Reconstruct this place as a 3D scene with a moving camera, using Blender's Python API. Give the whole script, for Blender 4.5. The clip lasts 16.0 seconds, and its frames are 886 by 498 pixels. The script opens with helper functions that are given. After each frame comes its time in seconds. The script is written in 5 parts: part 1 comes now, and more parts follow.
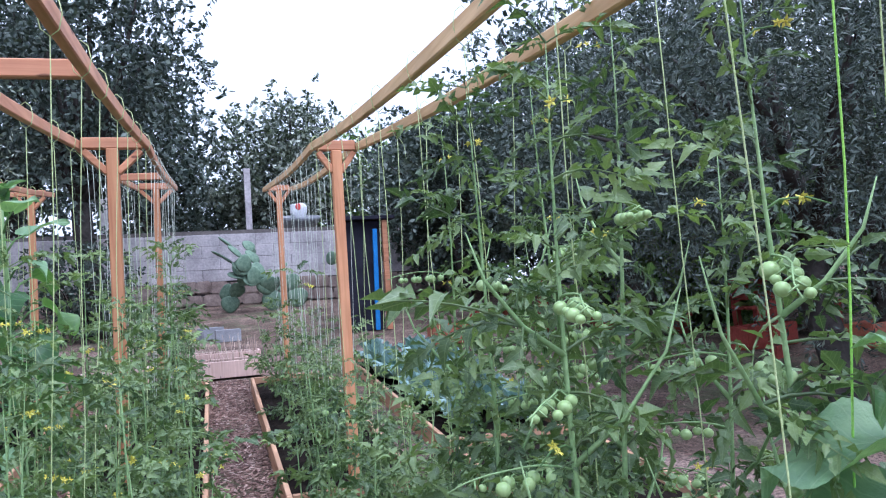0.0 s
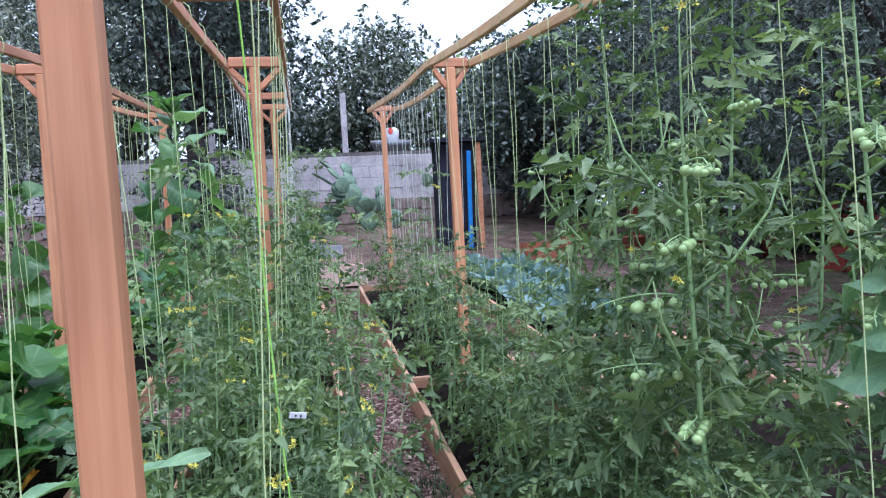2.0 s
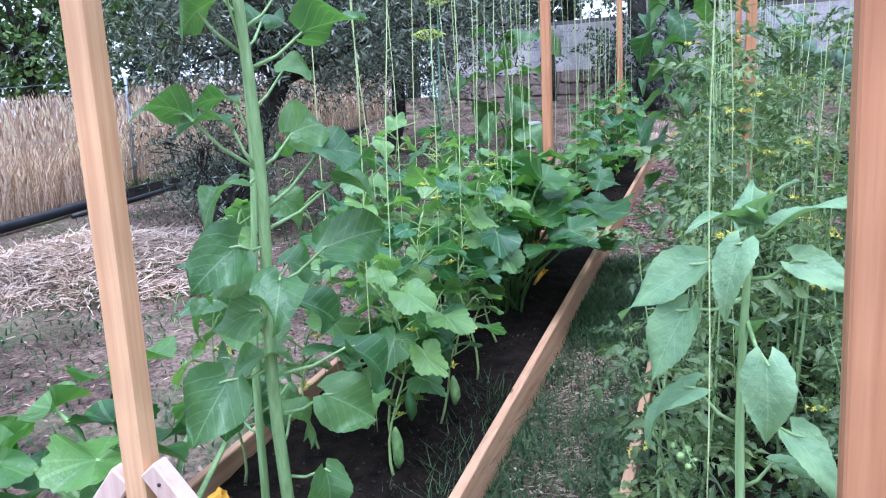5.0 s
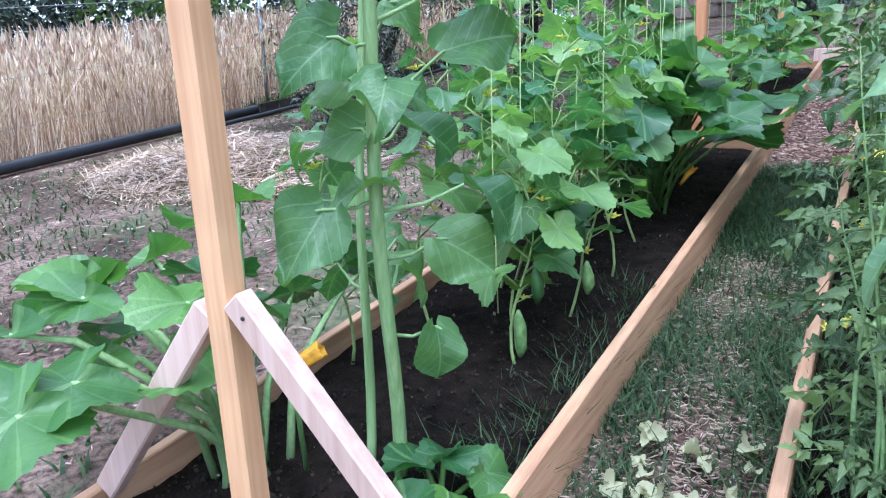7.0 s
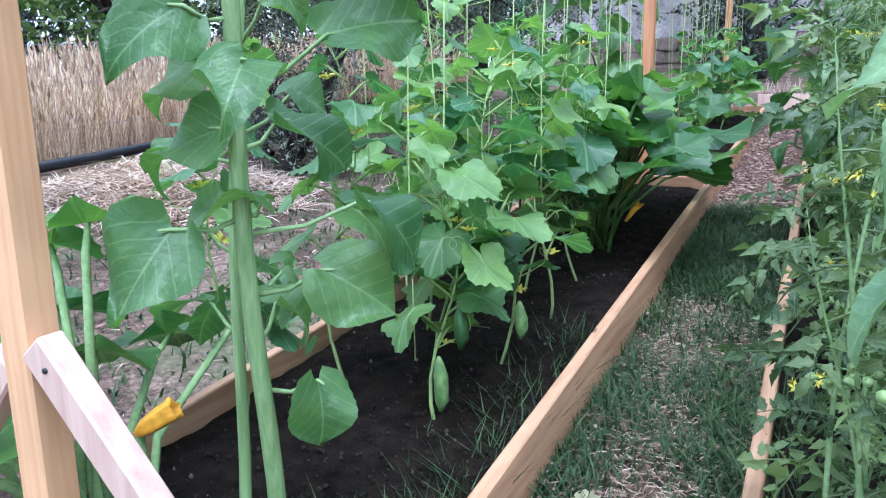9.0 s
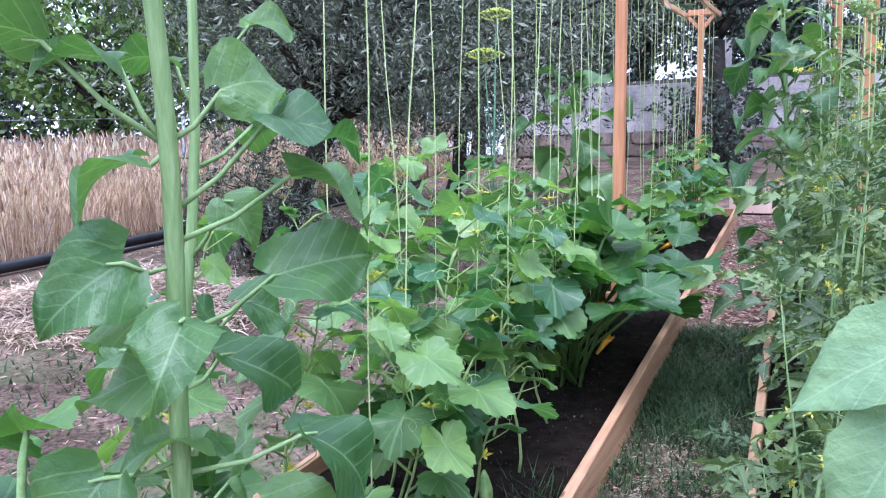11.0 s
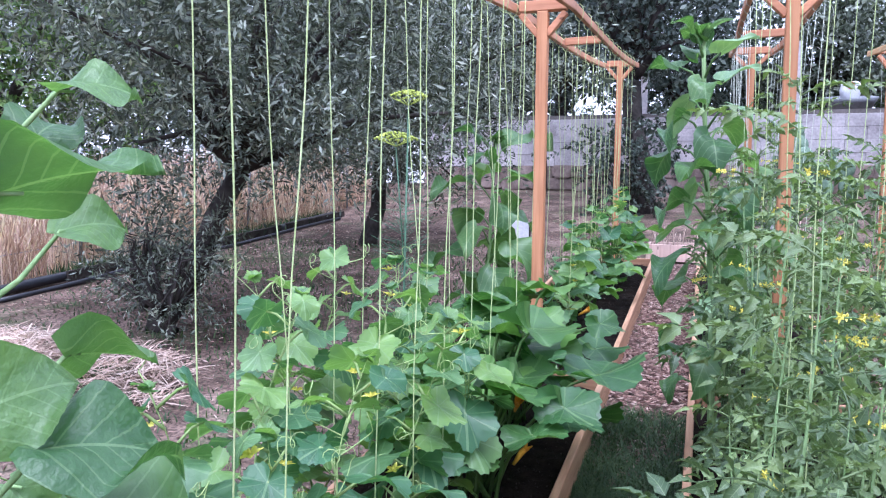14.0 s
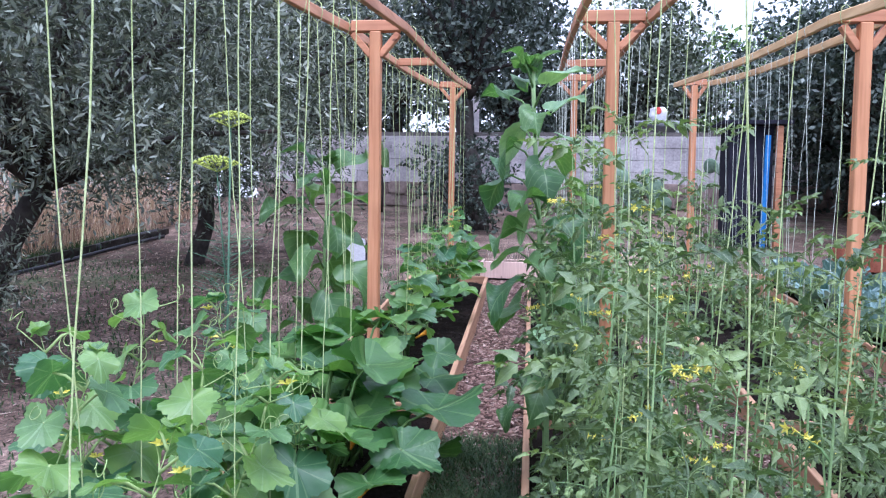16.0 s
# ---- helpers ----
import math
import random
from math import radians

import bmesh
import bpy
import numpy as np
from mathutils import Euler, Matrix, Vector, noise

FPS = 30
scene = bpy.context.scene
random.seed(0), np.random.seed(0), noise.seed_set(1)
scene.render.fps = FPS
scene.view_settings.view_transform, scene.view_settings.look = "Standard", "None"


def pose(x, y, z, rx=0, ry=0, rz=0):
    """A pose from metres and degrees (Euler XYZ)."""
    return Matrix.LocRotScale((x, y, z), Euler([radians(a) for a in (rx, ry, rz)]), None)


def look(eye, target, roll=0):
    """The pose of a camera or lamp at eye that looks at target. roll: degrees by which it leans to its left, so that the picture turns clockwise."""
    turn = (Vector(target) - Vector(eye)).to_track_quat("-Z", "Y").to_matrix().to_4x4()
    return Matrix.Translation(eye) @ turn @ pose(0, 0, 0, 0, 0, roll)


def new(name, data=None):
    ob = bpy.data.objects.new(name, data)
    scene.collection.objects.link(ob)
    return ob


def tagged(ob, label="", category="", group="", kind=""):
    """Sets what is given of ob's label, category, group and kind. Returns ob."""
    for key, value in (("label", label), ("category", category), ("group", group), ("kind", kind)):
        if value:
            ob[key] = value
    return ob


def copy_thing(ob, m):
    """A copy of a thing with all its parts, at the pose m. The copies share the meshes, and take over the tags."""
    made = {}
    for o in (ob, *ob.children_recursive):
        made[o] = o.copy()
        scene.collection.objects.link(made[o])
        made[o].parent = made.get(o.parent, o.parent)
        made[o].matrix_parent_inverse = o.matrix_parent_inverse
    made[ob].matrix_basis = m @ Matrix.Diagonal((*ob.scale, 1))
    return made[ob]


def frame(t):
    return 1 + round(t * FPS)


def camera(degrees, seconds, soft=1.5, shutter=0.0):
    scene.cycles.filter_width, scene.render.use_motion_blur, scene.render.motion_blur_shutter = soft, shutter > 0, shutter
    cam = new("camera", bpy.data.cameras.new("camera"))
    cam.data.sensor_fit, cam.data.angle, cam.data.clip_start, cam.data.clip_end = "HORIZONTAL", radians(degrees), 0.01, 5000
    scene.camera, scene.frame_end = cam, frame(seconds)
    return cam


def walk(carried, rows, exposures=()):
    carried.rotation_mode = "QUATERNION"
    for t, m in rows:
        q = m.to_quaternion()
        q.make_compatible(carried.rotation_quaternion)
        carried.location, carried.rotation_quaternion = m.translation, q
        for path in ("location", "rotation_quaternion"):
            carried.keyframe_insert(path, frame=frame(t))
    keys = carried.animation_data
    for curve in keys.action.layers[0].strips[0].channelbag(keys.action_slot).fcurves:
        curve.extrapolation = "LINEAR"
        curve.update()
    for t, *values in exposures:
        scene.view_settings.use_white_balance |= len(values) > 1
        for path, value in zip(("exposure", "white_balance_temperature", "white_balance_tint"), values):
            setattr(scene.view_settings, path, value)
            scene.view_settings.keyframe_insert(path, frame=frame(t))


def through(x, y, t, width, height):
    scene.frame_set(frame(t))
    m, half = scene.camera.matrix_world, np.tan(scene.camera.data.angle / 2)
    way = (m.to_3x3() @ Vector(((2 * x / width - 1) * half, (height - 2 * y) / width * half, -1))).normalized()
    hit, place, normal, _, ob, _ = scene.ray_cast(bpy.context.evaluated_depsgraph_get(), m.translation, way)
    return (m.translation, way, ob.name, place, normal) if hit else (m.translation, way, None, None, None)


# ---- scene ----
cam = camera(62.54, 16.0, soft=1.2)
# seconds, eye (x, y, z), yaw, pitch, roll
PATH = [
    (0, 0.0042, 0.0101, 1.6742, -17.50, 3.35, 3.81),
    (0.5, -0.0396, -0.0428, 1.6423, -15.73, 2.17, 3.19),
    (1, -0.1094, -0.1702, 1.6054, -15.53, 1.49, 3.99),
    (1.5, -0.1894, -0.2660, 1.5721, -13.76, -0.22, 3.19),
    (2, -0.2624, -0.3259, 1.5422, -10.98, -1.87, 3.19),
    (2.5, -0.3361, -0.3838, 1.5165, -8.15, -2.84, 3.46),
    (3, -0.4285, -0.4177, 1.4914, -3.85, -3.75, 3.34),
    (3.5, -0.4993, -0.4342, 1.4594, 0.53, -5.36, 3.05),
    (4, -0.5626, -0.4515, 1.4376, 7.29, -6.52, 2.72),
    (4.5, -0.6110, -0.4592, 1.4062, 13.90, -7.62, 2.69),
    (5, -0.6579, -0.4892, 1.3746, 20.37, -10.46, 2.71),
    (7.5, -0.7961, -0.1774, 1.0278, 30.43, -14.56, 2.76),
    (8, -0.8084, -0.0923, 1.0014, 29.06, -13.69, 2.08),
    (8.5, -0.8295, -0.0268, 0.9970, 27.46, -12.77, 1.26),
    (11, -0.8094, 0.0840, 1.2348, 25.55, -5.56, 0.36),
    (11.5, -0.7909, 0.1180, 1.3438, 24.86, -4.60, 0.75),
    (12, -0.8092, 0.1172, 1.4299, 26.88, -5.17, -0.32),
    (12.5, -0.8296, 0.1461, 1.4807, 26.53, -4.72, -1.23),
    (13, -0.8691, 0.2107, 1.5155, 22.75, -4.59, -1.12),
    (13.5, -0.8716, 0.3034, 1.5383, 21.12, -4.58, -0.45),
    (14, -0.8710, 0.3697, 1.5538, 19.55, -4.27, -0.75),
    (14.5, -0.8930, 0.4166, 1.5747, 15.79, -3.99, -0.54),
    (15, -0.9030, 0.4467, 1.5842, 11.94, -3.86, -0.10),
    (15.5, -0.8908, 0.4677, 1.6008, 9.01, -3.57, -0.44),
    (16, -0.8892, 0.5122, 1.6188, 6.85, -3.09, -0.84),
]
EXPOSURES = [(0.0, 1.1, 5040, 14), (2.5, 1.12, 5040, 14), (3.6, 1.36, 5020, 15), (5.0, 1.45, 4850, 11), (8.5, 1.55, 4870, 5), (11.0, 1.55, 5040, 16), (12.5, 1.57, 5050, 20), (15.0, 1.5, 5080, 20), (16.0, 1.34, 5080, 19)]
walk(cam, [(t, pose(x, y, z, 90 + p, r, w)) for t, x, y, z, w, p, r in PATH], EXPOSURES)

# ---------------------------------------------------------------- light
world = bpy.data.worlds.new("overcast_sky")
scene.world = world
world.use_nodes = True
wn, wl = world.node_tree.nodes, world.node_tree.links
sky = wn.new("ShaderNodeTexSky")
sky.sky_type = "NISHITA"
sky.sun_disc = False
sky.sun_elevation = radians(70)
sky.sun_rotation = radians(153)
sky.air_density, sky.dust_density, sky.ozone_density = 1.0, 6.0, 1.0
soften = wn.new("ShaderNodeMix")
soften.data_type = "RGBA"
soften.inputs[0].default_value = 0.6
soften.inputs[7].default_value = (9.5, 9.3, 9.6, 1)
wl.new(sky.outputs[0], soften.inputs[6])
wl.new(soften.outputs[2], wn["Background"].inputs[0])
wn["Background"].inputs[1].default_value = 0.105
sun_data = bpy.data.lights.new("sun", "SUN")
sun_data.energy, sun_data.angle, sun_data.color = 1.5, radians(50), (1.0, 0.97, 0.93)
sun = new("sun", sun_data)
sun.matrix_world = look((0, 0, 30), (-4, 8, 4))

# ---------------------------------------------------------------- materials


def material(name, rough=0.8, spec=0.3):
    m = bpy.data.materials.new(name)
    m.use_nodes = True
    n, l = m.node_tree.nodes, m.node_tree.links
    b = n["Principled BSDF"]
    b.inputs["Roughness"].default_value = rough
    b.inputs["Specular IOR Level"].default_value = spec
    return m, n, l, b


def node(n, kind, **inputs):
    x = n.new(kind)
    for k, v in inputs.items():
        x.inputs[k].default_value = v
    return x


def ramp(n, stops):
    r = n.new("ShaderNodeValToRGB")
    e = r.color_ramp.elements
    while len(e) < len(stops):
        e.new(0.5)
    for el, (p, c) in zip(e, stops):
        el.position, el.color = p, (*c, 1)
    return r


def mix(n, l, fac, a, b, mode="MIX"):
    x = n.new("ShaderNodeMix")
    x.data_type, x.blend_type = "RGBA", mode
    for k, v in ((0, fac), (6, a), (7, b)):
        if isinstance(v, bpy.types.NodeSocket):
            l.new(v, x.inputs[k])
        elif isinstance(v, tuple):
            x.inputs[k].default_value = (*v, 1)
        else:
            x.inputs[k].default_value = v
    return x.outputs[2]


def noise_tex(n, l, scale, detail=4, coord="Object", stretch=(1, 1, 1), rough=0.55):
    mp = n.new("ShaderNodeMapping")
    mp.inputs["Scale"].default_value = stretch
    if coord == "World":
        l.new(n.new("ShaderNodeNewGeometry").outputs["Position"], mp.inputs[0])
    else:
        l.new(n.new("ShaderNodeTexCoord").outputs[coord], mp.inputs[0])
    t = node(n, "ShaderNodeTexNoise", Scale=scale, Detail=detail, Roughness=rough)
    l.new(mp.outputs[0], t.inputs["Vector"])
    return t.outputs["Fac"]


def bump(n, l, b, height, strength=0.4, dist=0.01):
    x = node(n, "ShaderNodeBump", Strength=strength, Distance=dist)
    l.new(height, x.inputs["Height"])
    l.new(x.outputs[0], b.inputs["Normal"])


def shade(name, c1, c2, scale=6, rough=0.8, spec=0.3, fine=60, relief=0.3, c3=None, metal=0.0, coord="Object"):
    """A mottled surface: two or three colours in a coarse noise, a fine grain and a bump."""
    m, n, l, b = material(name, rough, spec)
    stops = [(0.3, c1), (0.7, c2)] if c3 is None else [(0.25, c1), (0.5, c2), (0.72, c3)]
    r = ramp(n, stops)
    l.new(noise_tex(n, l, scale, 6, coord), r.inputs[0])
    f = noise_tex(n, l, fine, 3, coord)
    g = ramp(n, [(0.3, (0.78, 0.78, 0.78)), (0.7, (1.12, 1.12, 1.12))])
    l.new(f, g.inputs[0])
    l.new(mix(n, l, 1.0, r.outputs[0], g.outputs[0], "MULTIPLY"), b.inputs["Base Color"])
    b.inputs["Metallic"].default_value = metal
    bump(n, l, b, f, relief, 0.006)
    return m


def wood(name, light, dark, axis=1, knots=True, rough=0.62):
    """Sawn softwood: long grain along one axis, rings, knots and a little weathering."""
    m, n, l, b = material(name, rough, 0.35)
    st = [38.0, 38.0, 38.0]
    st[axis] = 1.6
    grain = noise_tex(n, l, 1.0, 5, stretch=tuple(st), rough=0.6)
    r = ramp(n, [(0.28, dark), (0.62, light)])
    l.new(grain, r.inputs[0])
    col = r.outputs[0]
    broad = ramp(n, [(0.3, (0.8, 0.78, 0.76)), (0.7, (1.1, 1.08, 1.05))])
    l.new(noise_tex(n, l, 2.3, 3), broad.inputs[0])
    col = mix(n, l, 1.0, col, broad.outputs[0], "MULTIPLY")
    oi = n.new("ShaderNodeObjectInfo")
    tint = ramp(n, [(0.0, (0.86, 0.83, 0.8)), (1.0, (1.1, 1.08, 1.06))])
    l.new(oi.outputs["Random"], tint.inputs[0])
    col = mix(n, l, 1.0, col, tint.outputs[0], "MULTIPLY")
    if knots:
        tc = n.new("ShaderNodeTexCoord")
        mp = n.new("ShaderNodeMapping")
        s2 = [9.0, 9.0, 9.0]
        s2[axis] = 3.4
        mp.inputs["Scale"].default_value = tuple(s2)
        l.new(tc.outputs["Object"], mp.inputs[0])
        vo = node(n, "ShaderNodeTexVoronoi", Scale=1.0)
        l.new(mp.outputs[0], vo.inputs["Vector"])
        k = ramp(n, [(0.055, (1, 1, 1)), (0.09, (0, 0, 0))])
        l.new(vo.outputs["Distance"], k.inputs[0])
        col = mix(n, l, k.outputs[0], col, tuple(c * 0.5 for c in dark))
    l.new(col, b.inputs["Base Color"])
    bump(n, l, b, grain, 0.25, 0.004)
    return m


def leafy(name, c_dark, c_light, vein, mode="feather", rough=0.42, through=0.22, edge=None, spec=0.4):
    """A leaf: its own tint, blotches, veins drawn along its surface coordinates, and light passing through."""
    m, n, l, b = material(name, rough, spec)
    oi = n.new("ShaderNodeObjectInfo")
    base = ramp(n, [(0.0, c_dark), (0.55, tuple((a + d) / 2 for a, d in zip(c_dark, c_light))), (1.0, c_light)])
    l.new(oi.outputs["Random"], base.inputs[0])
    col = base.outputs[0]
    blot = ramp(n, [(0.35, (0.75, 0.8, 0.8)), (0.7, (1.18, 1.14, 1.05))])
    l.new(noise_tex(n, l, 11, 4), blot.inputs[0])
    col = mix(n, l, 1.0, col, blot.outputs[0], "MULTIPLY")
    if mode != "none":
        uv = n.new("ShaderNodeUVMap")
        sp = n.new("ShaderNodeSeparateXYZ")
        l.new(uv.outputs[0], sp.inputs[0])

        def math_(op, a, b_=None, c_=None):
            x = n.new("ShaderNodeMath")
            x.operation = op
            for i, v in enumerate((a, b_, c_)):
                if isinstance(v, bpy.types.NodeSocket):
                    l.new(v, x.inputs[i])
                elif v is not None:
                    x.inputs[i].default_value = v
            return x.outputs[0]
        u, v = math_("SUBTRACT", sp.outputs[0], 0.5), sp.outputs[1]
        au = math_("ABSOLUTE", u)
        mid = math_("LESS_THAN", au, 0.014)
        if mode == "feather":
            w = math_("SUBTRACT", v, math_("MULTIPLY", au, 0.85))
            fr = math_("FRACT", math_("MULTIPLY", w, 6.0))
        else:
            fr = math_("FRACT", math_("MULTIPLY", math_("ARCTAN2", u, math_("SUBTRACT", v, 0.2)), 1.5))
        side = math_("LESS_THAN", math_("ABSOLUTE", math_("SUBTRACT", fr, 0.5)), 0.055)
        vn = math_("MULTIPLY", math_("MAXIMUM", mid, math_("MULTIPLY", side, 0.6)), 0.42 if mode == "palm" else 0.36)
        col = mix(n, l, vn, col, vein)
        h = math_("SUBTRACT", noise_tex(n, l, 38, 4), math_("MULTIPLY", math_("MAXIMUM", mid, side), 0.6))
        bump(n, l, b, h, 0.6, 0.008)
    l.new(col, b.inputs["Base Color"])
    tr = n.new("ShaderNodeBsdfTranslucent")
    l.new(mix(n, l, 1.0, col, (1.5, 1.7, 0.7), "MULTIPLY"), tr.inputs[0])
    ms = n.new("ShaderNodeMixShader")
    ms.inputs[0].default_value = through
    l.new(b.outputs[0], ms.inputs[1])
    l.new(tr.outputs[0], ms.inputs[2])
    l.new(ms.outputs[0], n["Material Output"].inputs[0])
    return m


def island_leaf(name, stops, rough=0.5, through=0.15, spec=0.35):
    """Foliage in one mesh: each leaf takes its own tint."""
    m, n, l, b = material(name, rough, spec)
    ge = n.new("ShaderNodeNewGeometry")
    r = ramp(n, stops)
    l.new(ge.outputs["Random Per Island"], r.inputs[0])
    col = r.outputs[0]
    big = ramp(n, [(0.3, (0.72, 0.75, 0.75)), (0.7, (1.2, 1.18, 1.12))])
    l.new(noise_tex(n, l, 1.3, 3), big.inputs[0])
    col = mix(n, l, 1.0, col, big.outputs[0], "MULTIPLY")
    l.new(col, b.inputs["Base Color"])
    tr = n.new("ShaderNodeBsdfTranslucent")
    l.new(mix(n, l, 1.0, col, (1.4, 1.6, 0.8), "MULTIPLY"), tr.inputs[0])
    ms = n.new("ShaderNodeMixShader")
    ms.inputs[0].default_value = through
    l.new(b.outputs[0], ms.inputs[1])
    l.new(tr.outputs[0], ms.inputs[2])
    l.new(ms.outputs[0], n["Material Output"].inputs[0])
    return m


WOOD_POST = wood("orange_softwood_upright", (0.62, 0.32, 0.17), (0.44, 0.19, 0.09), axis=2)
WOOD_BEAM = wood("orange_softwood_beam", (0.62, 0.33, 0.2), (0.44, 0.2, 0.11), axis=1)
# Yellow light on row C's rails, put into the wood colour.
WOOD_PALE = wood("sun_bleached_beam", (0.78, 0.56, 0.31), (0.58, 0.36, 0.17), axis=1)
WOOD_CROSS = wood("orange_softwood_cross", (0.6, 0.3, 0.17), (0.42, 0.18, 0.1), axis=0)
WOOD_BRACE = wood("grey_pink_brace", (0.68, 0.52, 0.47), (0.52, 0.36, 0.31), axis=2)
WOOD_TAN = wood("tan_softwood_upright", (0.68, 0.43, 0.25), (0.5, 0.27, 0.14), axis=2)
WOOD_BOARD = wood("bed_board", (0.55, 0.35, 0.225), (0.36, 0.2, 0.12), axis=1)
WOOD_BOARD_X = wood("bed_board_cross", (0.5, 0.3, 0.19), (0.33, 0.17, 0.1), axis=0)
SOIL = shade("dark_compost", (0.004, 0.003, 0.0025), (0.02, 0.014, 0.011), 18, 0.95, 0.08, 90, 1.0)
BARK = shade("olive_bark", (0.018, 0.016, 0.015), (0.075, 0.064, 0.056), 7, 0.95, 0.2, 30, 1.0)
BLOCK = shade("grey_concrete_block", (0.26, 0.235, 0.24), (0.5, 0.46, 0.47), 1.9, 0.95, 0.2, 22, 0.9, c3=(0.68, 0.62, 0.62), coord="World")
STONE = shade("pinkish_field_stone", (0.17, 0.125, 0.11), (0.42, 0.33, 0.29), 3.0, 0.95, 0.2, 30, 0.8, coord="World")
MORTAR = shade("wall_joint", (0.1, 0.09, 0.085), (0.2, 0.18, 0.17), 5, 0.95, 0.1, 50, 0.6)
CONCRETE = shade("cinder_block_concrete", (0.24, 0.24, 0.26), (0.38, 0.38, 0.4), 8, 0.95, 0.2, 90, 0.6)
PIPE = shade("black_plastic_pipe", (0.012, 0.013, 0.018), (0.03, 0.032, 0.04), 5, 0.42, 0.5, 60, 0.1)
STEEL = shade("galvanised_steel", (0.2, 0.22, 0.26), (0.34, 0.36, 0.4), 9, 0.5, 0.5, 60, 0.1, metal=0.5)
WHITE = shade("white_plastic", (0.6, 0.6, 0.64), (0.74, 0.74, 0.76), 5, 0.5, 0.4, 60, 0.05)
BLACKP = shade("black_plastic", (0.012, 0.012, 0.014), (0.03, 0.03, 0.032), 5, 0.5, 0.4, 60, 0.05)
RED = shade("faded_red_paint", (0.22, 0.035, 0.025), (0.34, 0.07, 0.05), 6, 0.7, 0.3, 40, 0.2)
TERRA = shade("terracotta_plastic", (0.3, 0.09, 0.05), (0.42, 0.15, 0.09), 6, 0.7, 0.3, 50, 0.2)
BLUE = shade("bright_blue_paint", (0.02, 0.16, 0.5), (0.04, 0.24, 0.62), 4, 0.55, 0.4, 60, 0.1)
DARKCLOTH = shade("dark_cloth", (0.012, 0.012, 0.02), (0.03, 0.03, 0.045), 4, 0.9, 0.2, 60, 0.4)
GREYB = shade("grey_enamel", (0.14, 0.145, 0.16), (0.24, 0.245, 0.27), 5, 0.4, 0.5, 60, 0.05)
REDMARK = shade("red_print", (0.6, 0.06, 0.05), (0.7, 0.1, 0.08), 5, 0.6, 0.3, 60, 0.05)
TWINE = shade("pale_green_twine", (0.44, 0.54, 0.22), (0.64, 0.72, 0.38), 20, 0.85, 0.2, 200, 0.3)
TWINE_W = shade("washed_white_twine", (0.55, 0.6, 0.5), (0.72, 0.76, 0.66), 20, 0.85, 0.2, 200, 0.3)
TWINE_N = shade("bright_green_twine", (0.3, 0.62, 0.08), (0.45, 0.78, 0.16), 20, 0.8, 0.2, 200, 0.3)
STEM = shade("pale_green_stem", (0.2, 0.32, 0.12), (0.36, 0.5, 0.23), 8, 0.6, 0.3, 80, 0.3)
STALK_G = shade("squash_stalk", (0.06, 0.12, 0.03), (0.13, 0.22, 0.06), 8, 0.55, 0.3, 80, 0.2)


def streaked_stem():
    m, n, l, b = material("ribbed_sunflower_stem", 0.6, 0.3)
    r = ramp(n, [(0.3, (0.19, 0.3, 0.115)), (0.55, (0.28, 0.41, 0.175)), (0.75, (0.41, 0.53, 0.29))])
    h = noise_tex(n, l, 1.0, 4, stretch=(110, 110, 3))
    l.new(h, r.inputs[0])
    l.new(r.outputs[0], b.inputs["Base Color"])
    bump(n, l, b, h, 0.5, 0.004)
    return m


STEM_S = streaked_stem()
STEM_D = shade("green_petiole", (0.1, 0.19, 0.06), (0.2, 0.32, 0.12), 8, 0.55, 0.3, 80, 0.2)
TENDRIL = shade("light_tendril", (0.3, 0.42, 0.14), (0.42, 0.52, 0.22), 8, 0.6, 0.3, 80, 0.1)
TOMATO = shade("unripe_tomato_skin", (0.3, 0.44, 0.14), (0.46, 0.6, 0.28), 14, 0.28, 0.5, 40, 0.02)
TOMATO_R = shade("turning_tomato_skin", (0.42, 0.16, 0.05), (0.5, 0.24, 0.08), 14, 0.28, 0.5, 40, 0.02)
PETAL = shade("yellow_petal", (0.76, 0.66, 0.06), (0.88, 0.82, 0.22), 20, 0.6, 0.3, 60, 0.1)
SQUASH = shade("orange_squash_petal", (0.75, 0.32, 0.02), (0.85, 0.5, 0.05), 9, 0.6, 0.3, 60, 0.2)
CUKE = shade("cucumber_skin", (0.02, 0.07, 0.02), (0.08, 0.18, 0.05), 9, 0.4, 0.5, 60, 0.3)
CUKE_P = shade("pale_cucumber_skin", (0.1, 0.22, 0.06), (0.32, 0.45, 0.17), 34, 0.45, 0.5, 60, 0.3)
CACTUS = shade("prickly_pear_skin", (0.09, 0.15, 0.1), (0.2, 0.28, 0.19), 5, 0.6, 0.3, 40, 0.2)
DILL = shade("grey_green_fennel", (0.08, 0.16, 0.1), (0.14, 0.24, 0.15), 8, 0.7, 0.2, 60, 0.1)
UMBEL = shade("yellow_green_umbel", (0.34, 0.41, 0.07), (0.48, 0.54, 0.13), 40, 0.8, 0.2, 100, 0.2)
STRAWM = island_leaf("dry_straw", [(0.0, (0.3, 0.2, 0.165)), (0.5, (0.5, 0.365, 0.31)), (1.0, (0.74, 0.6, 0.53))], 0.8, 0.1)
FIELD = island_leaf("dry_field_grass", [(0.0, (0.26, 0.155, 0.13)), (0.5, (0.5, 0.34, 0.3)), (1.0, (0.82, 0.68, 0.61))], 0.8, 0.25)
CHIPS = island_leaf("bark_chips", [(0.0, (0.07, 0.038, 0.034)), (0.45, (0.18, 0.105, 0.09)), (0.8, (0.3, 0.195, 0.165)), (1.0, (0.46, 0.35, 0.31))], 0.9, 0.0)
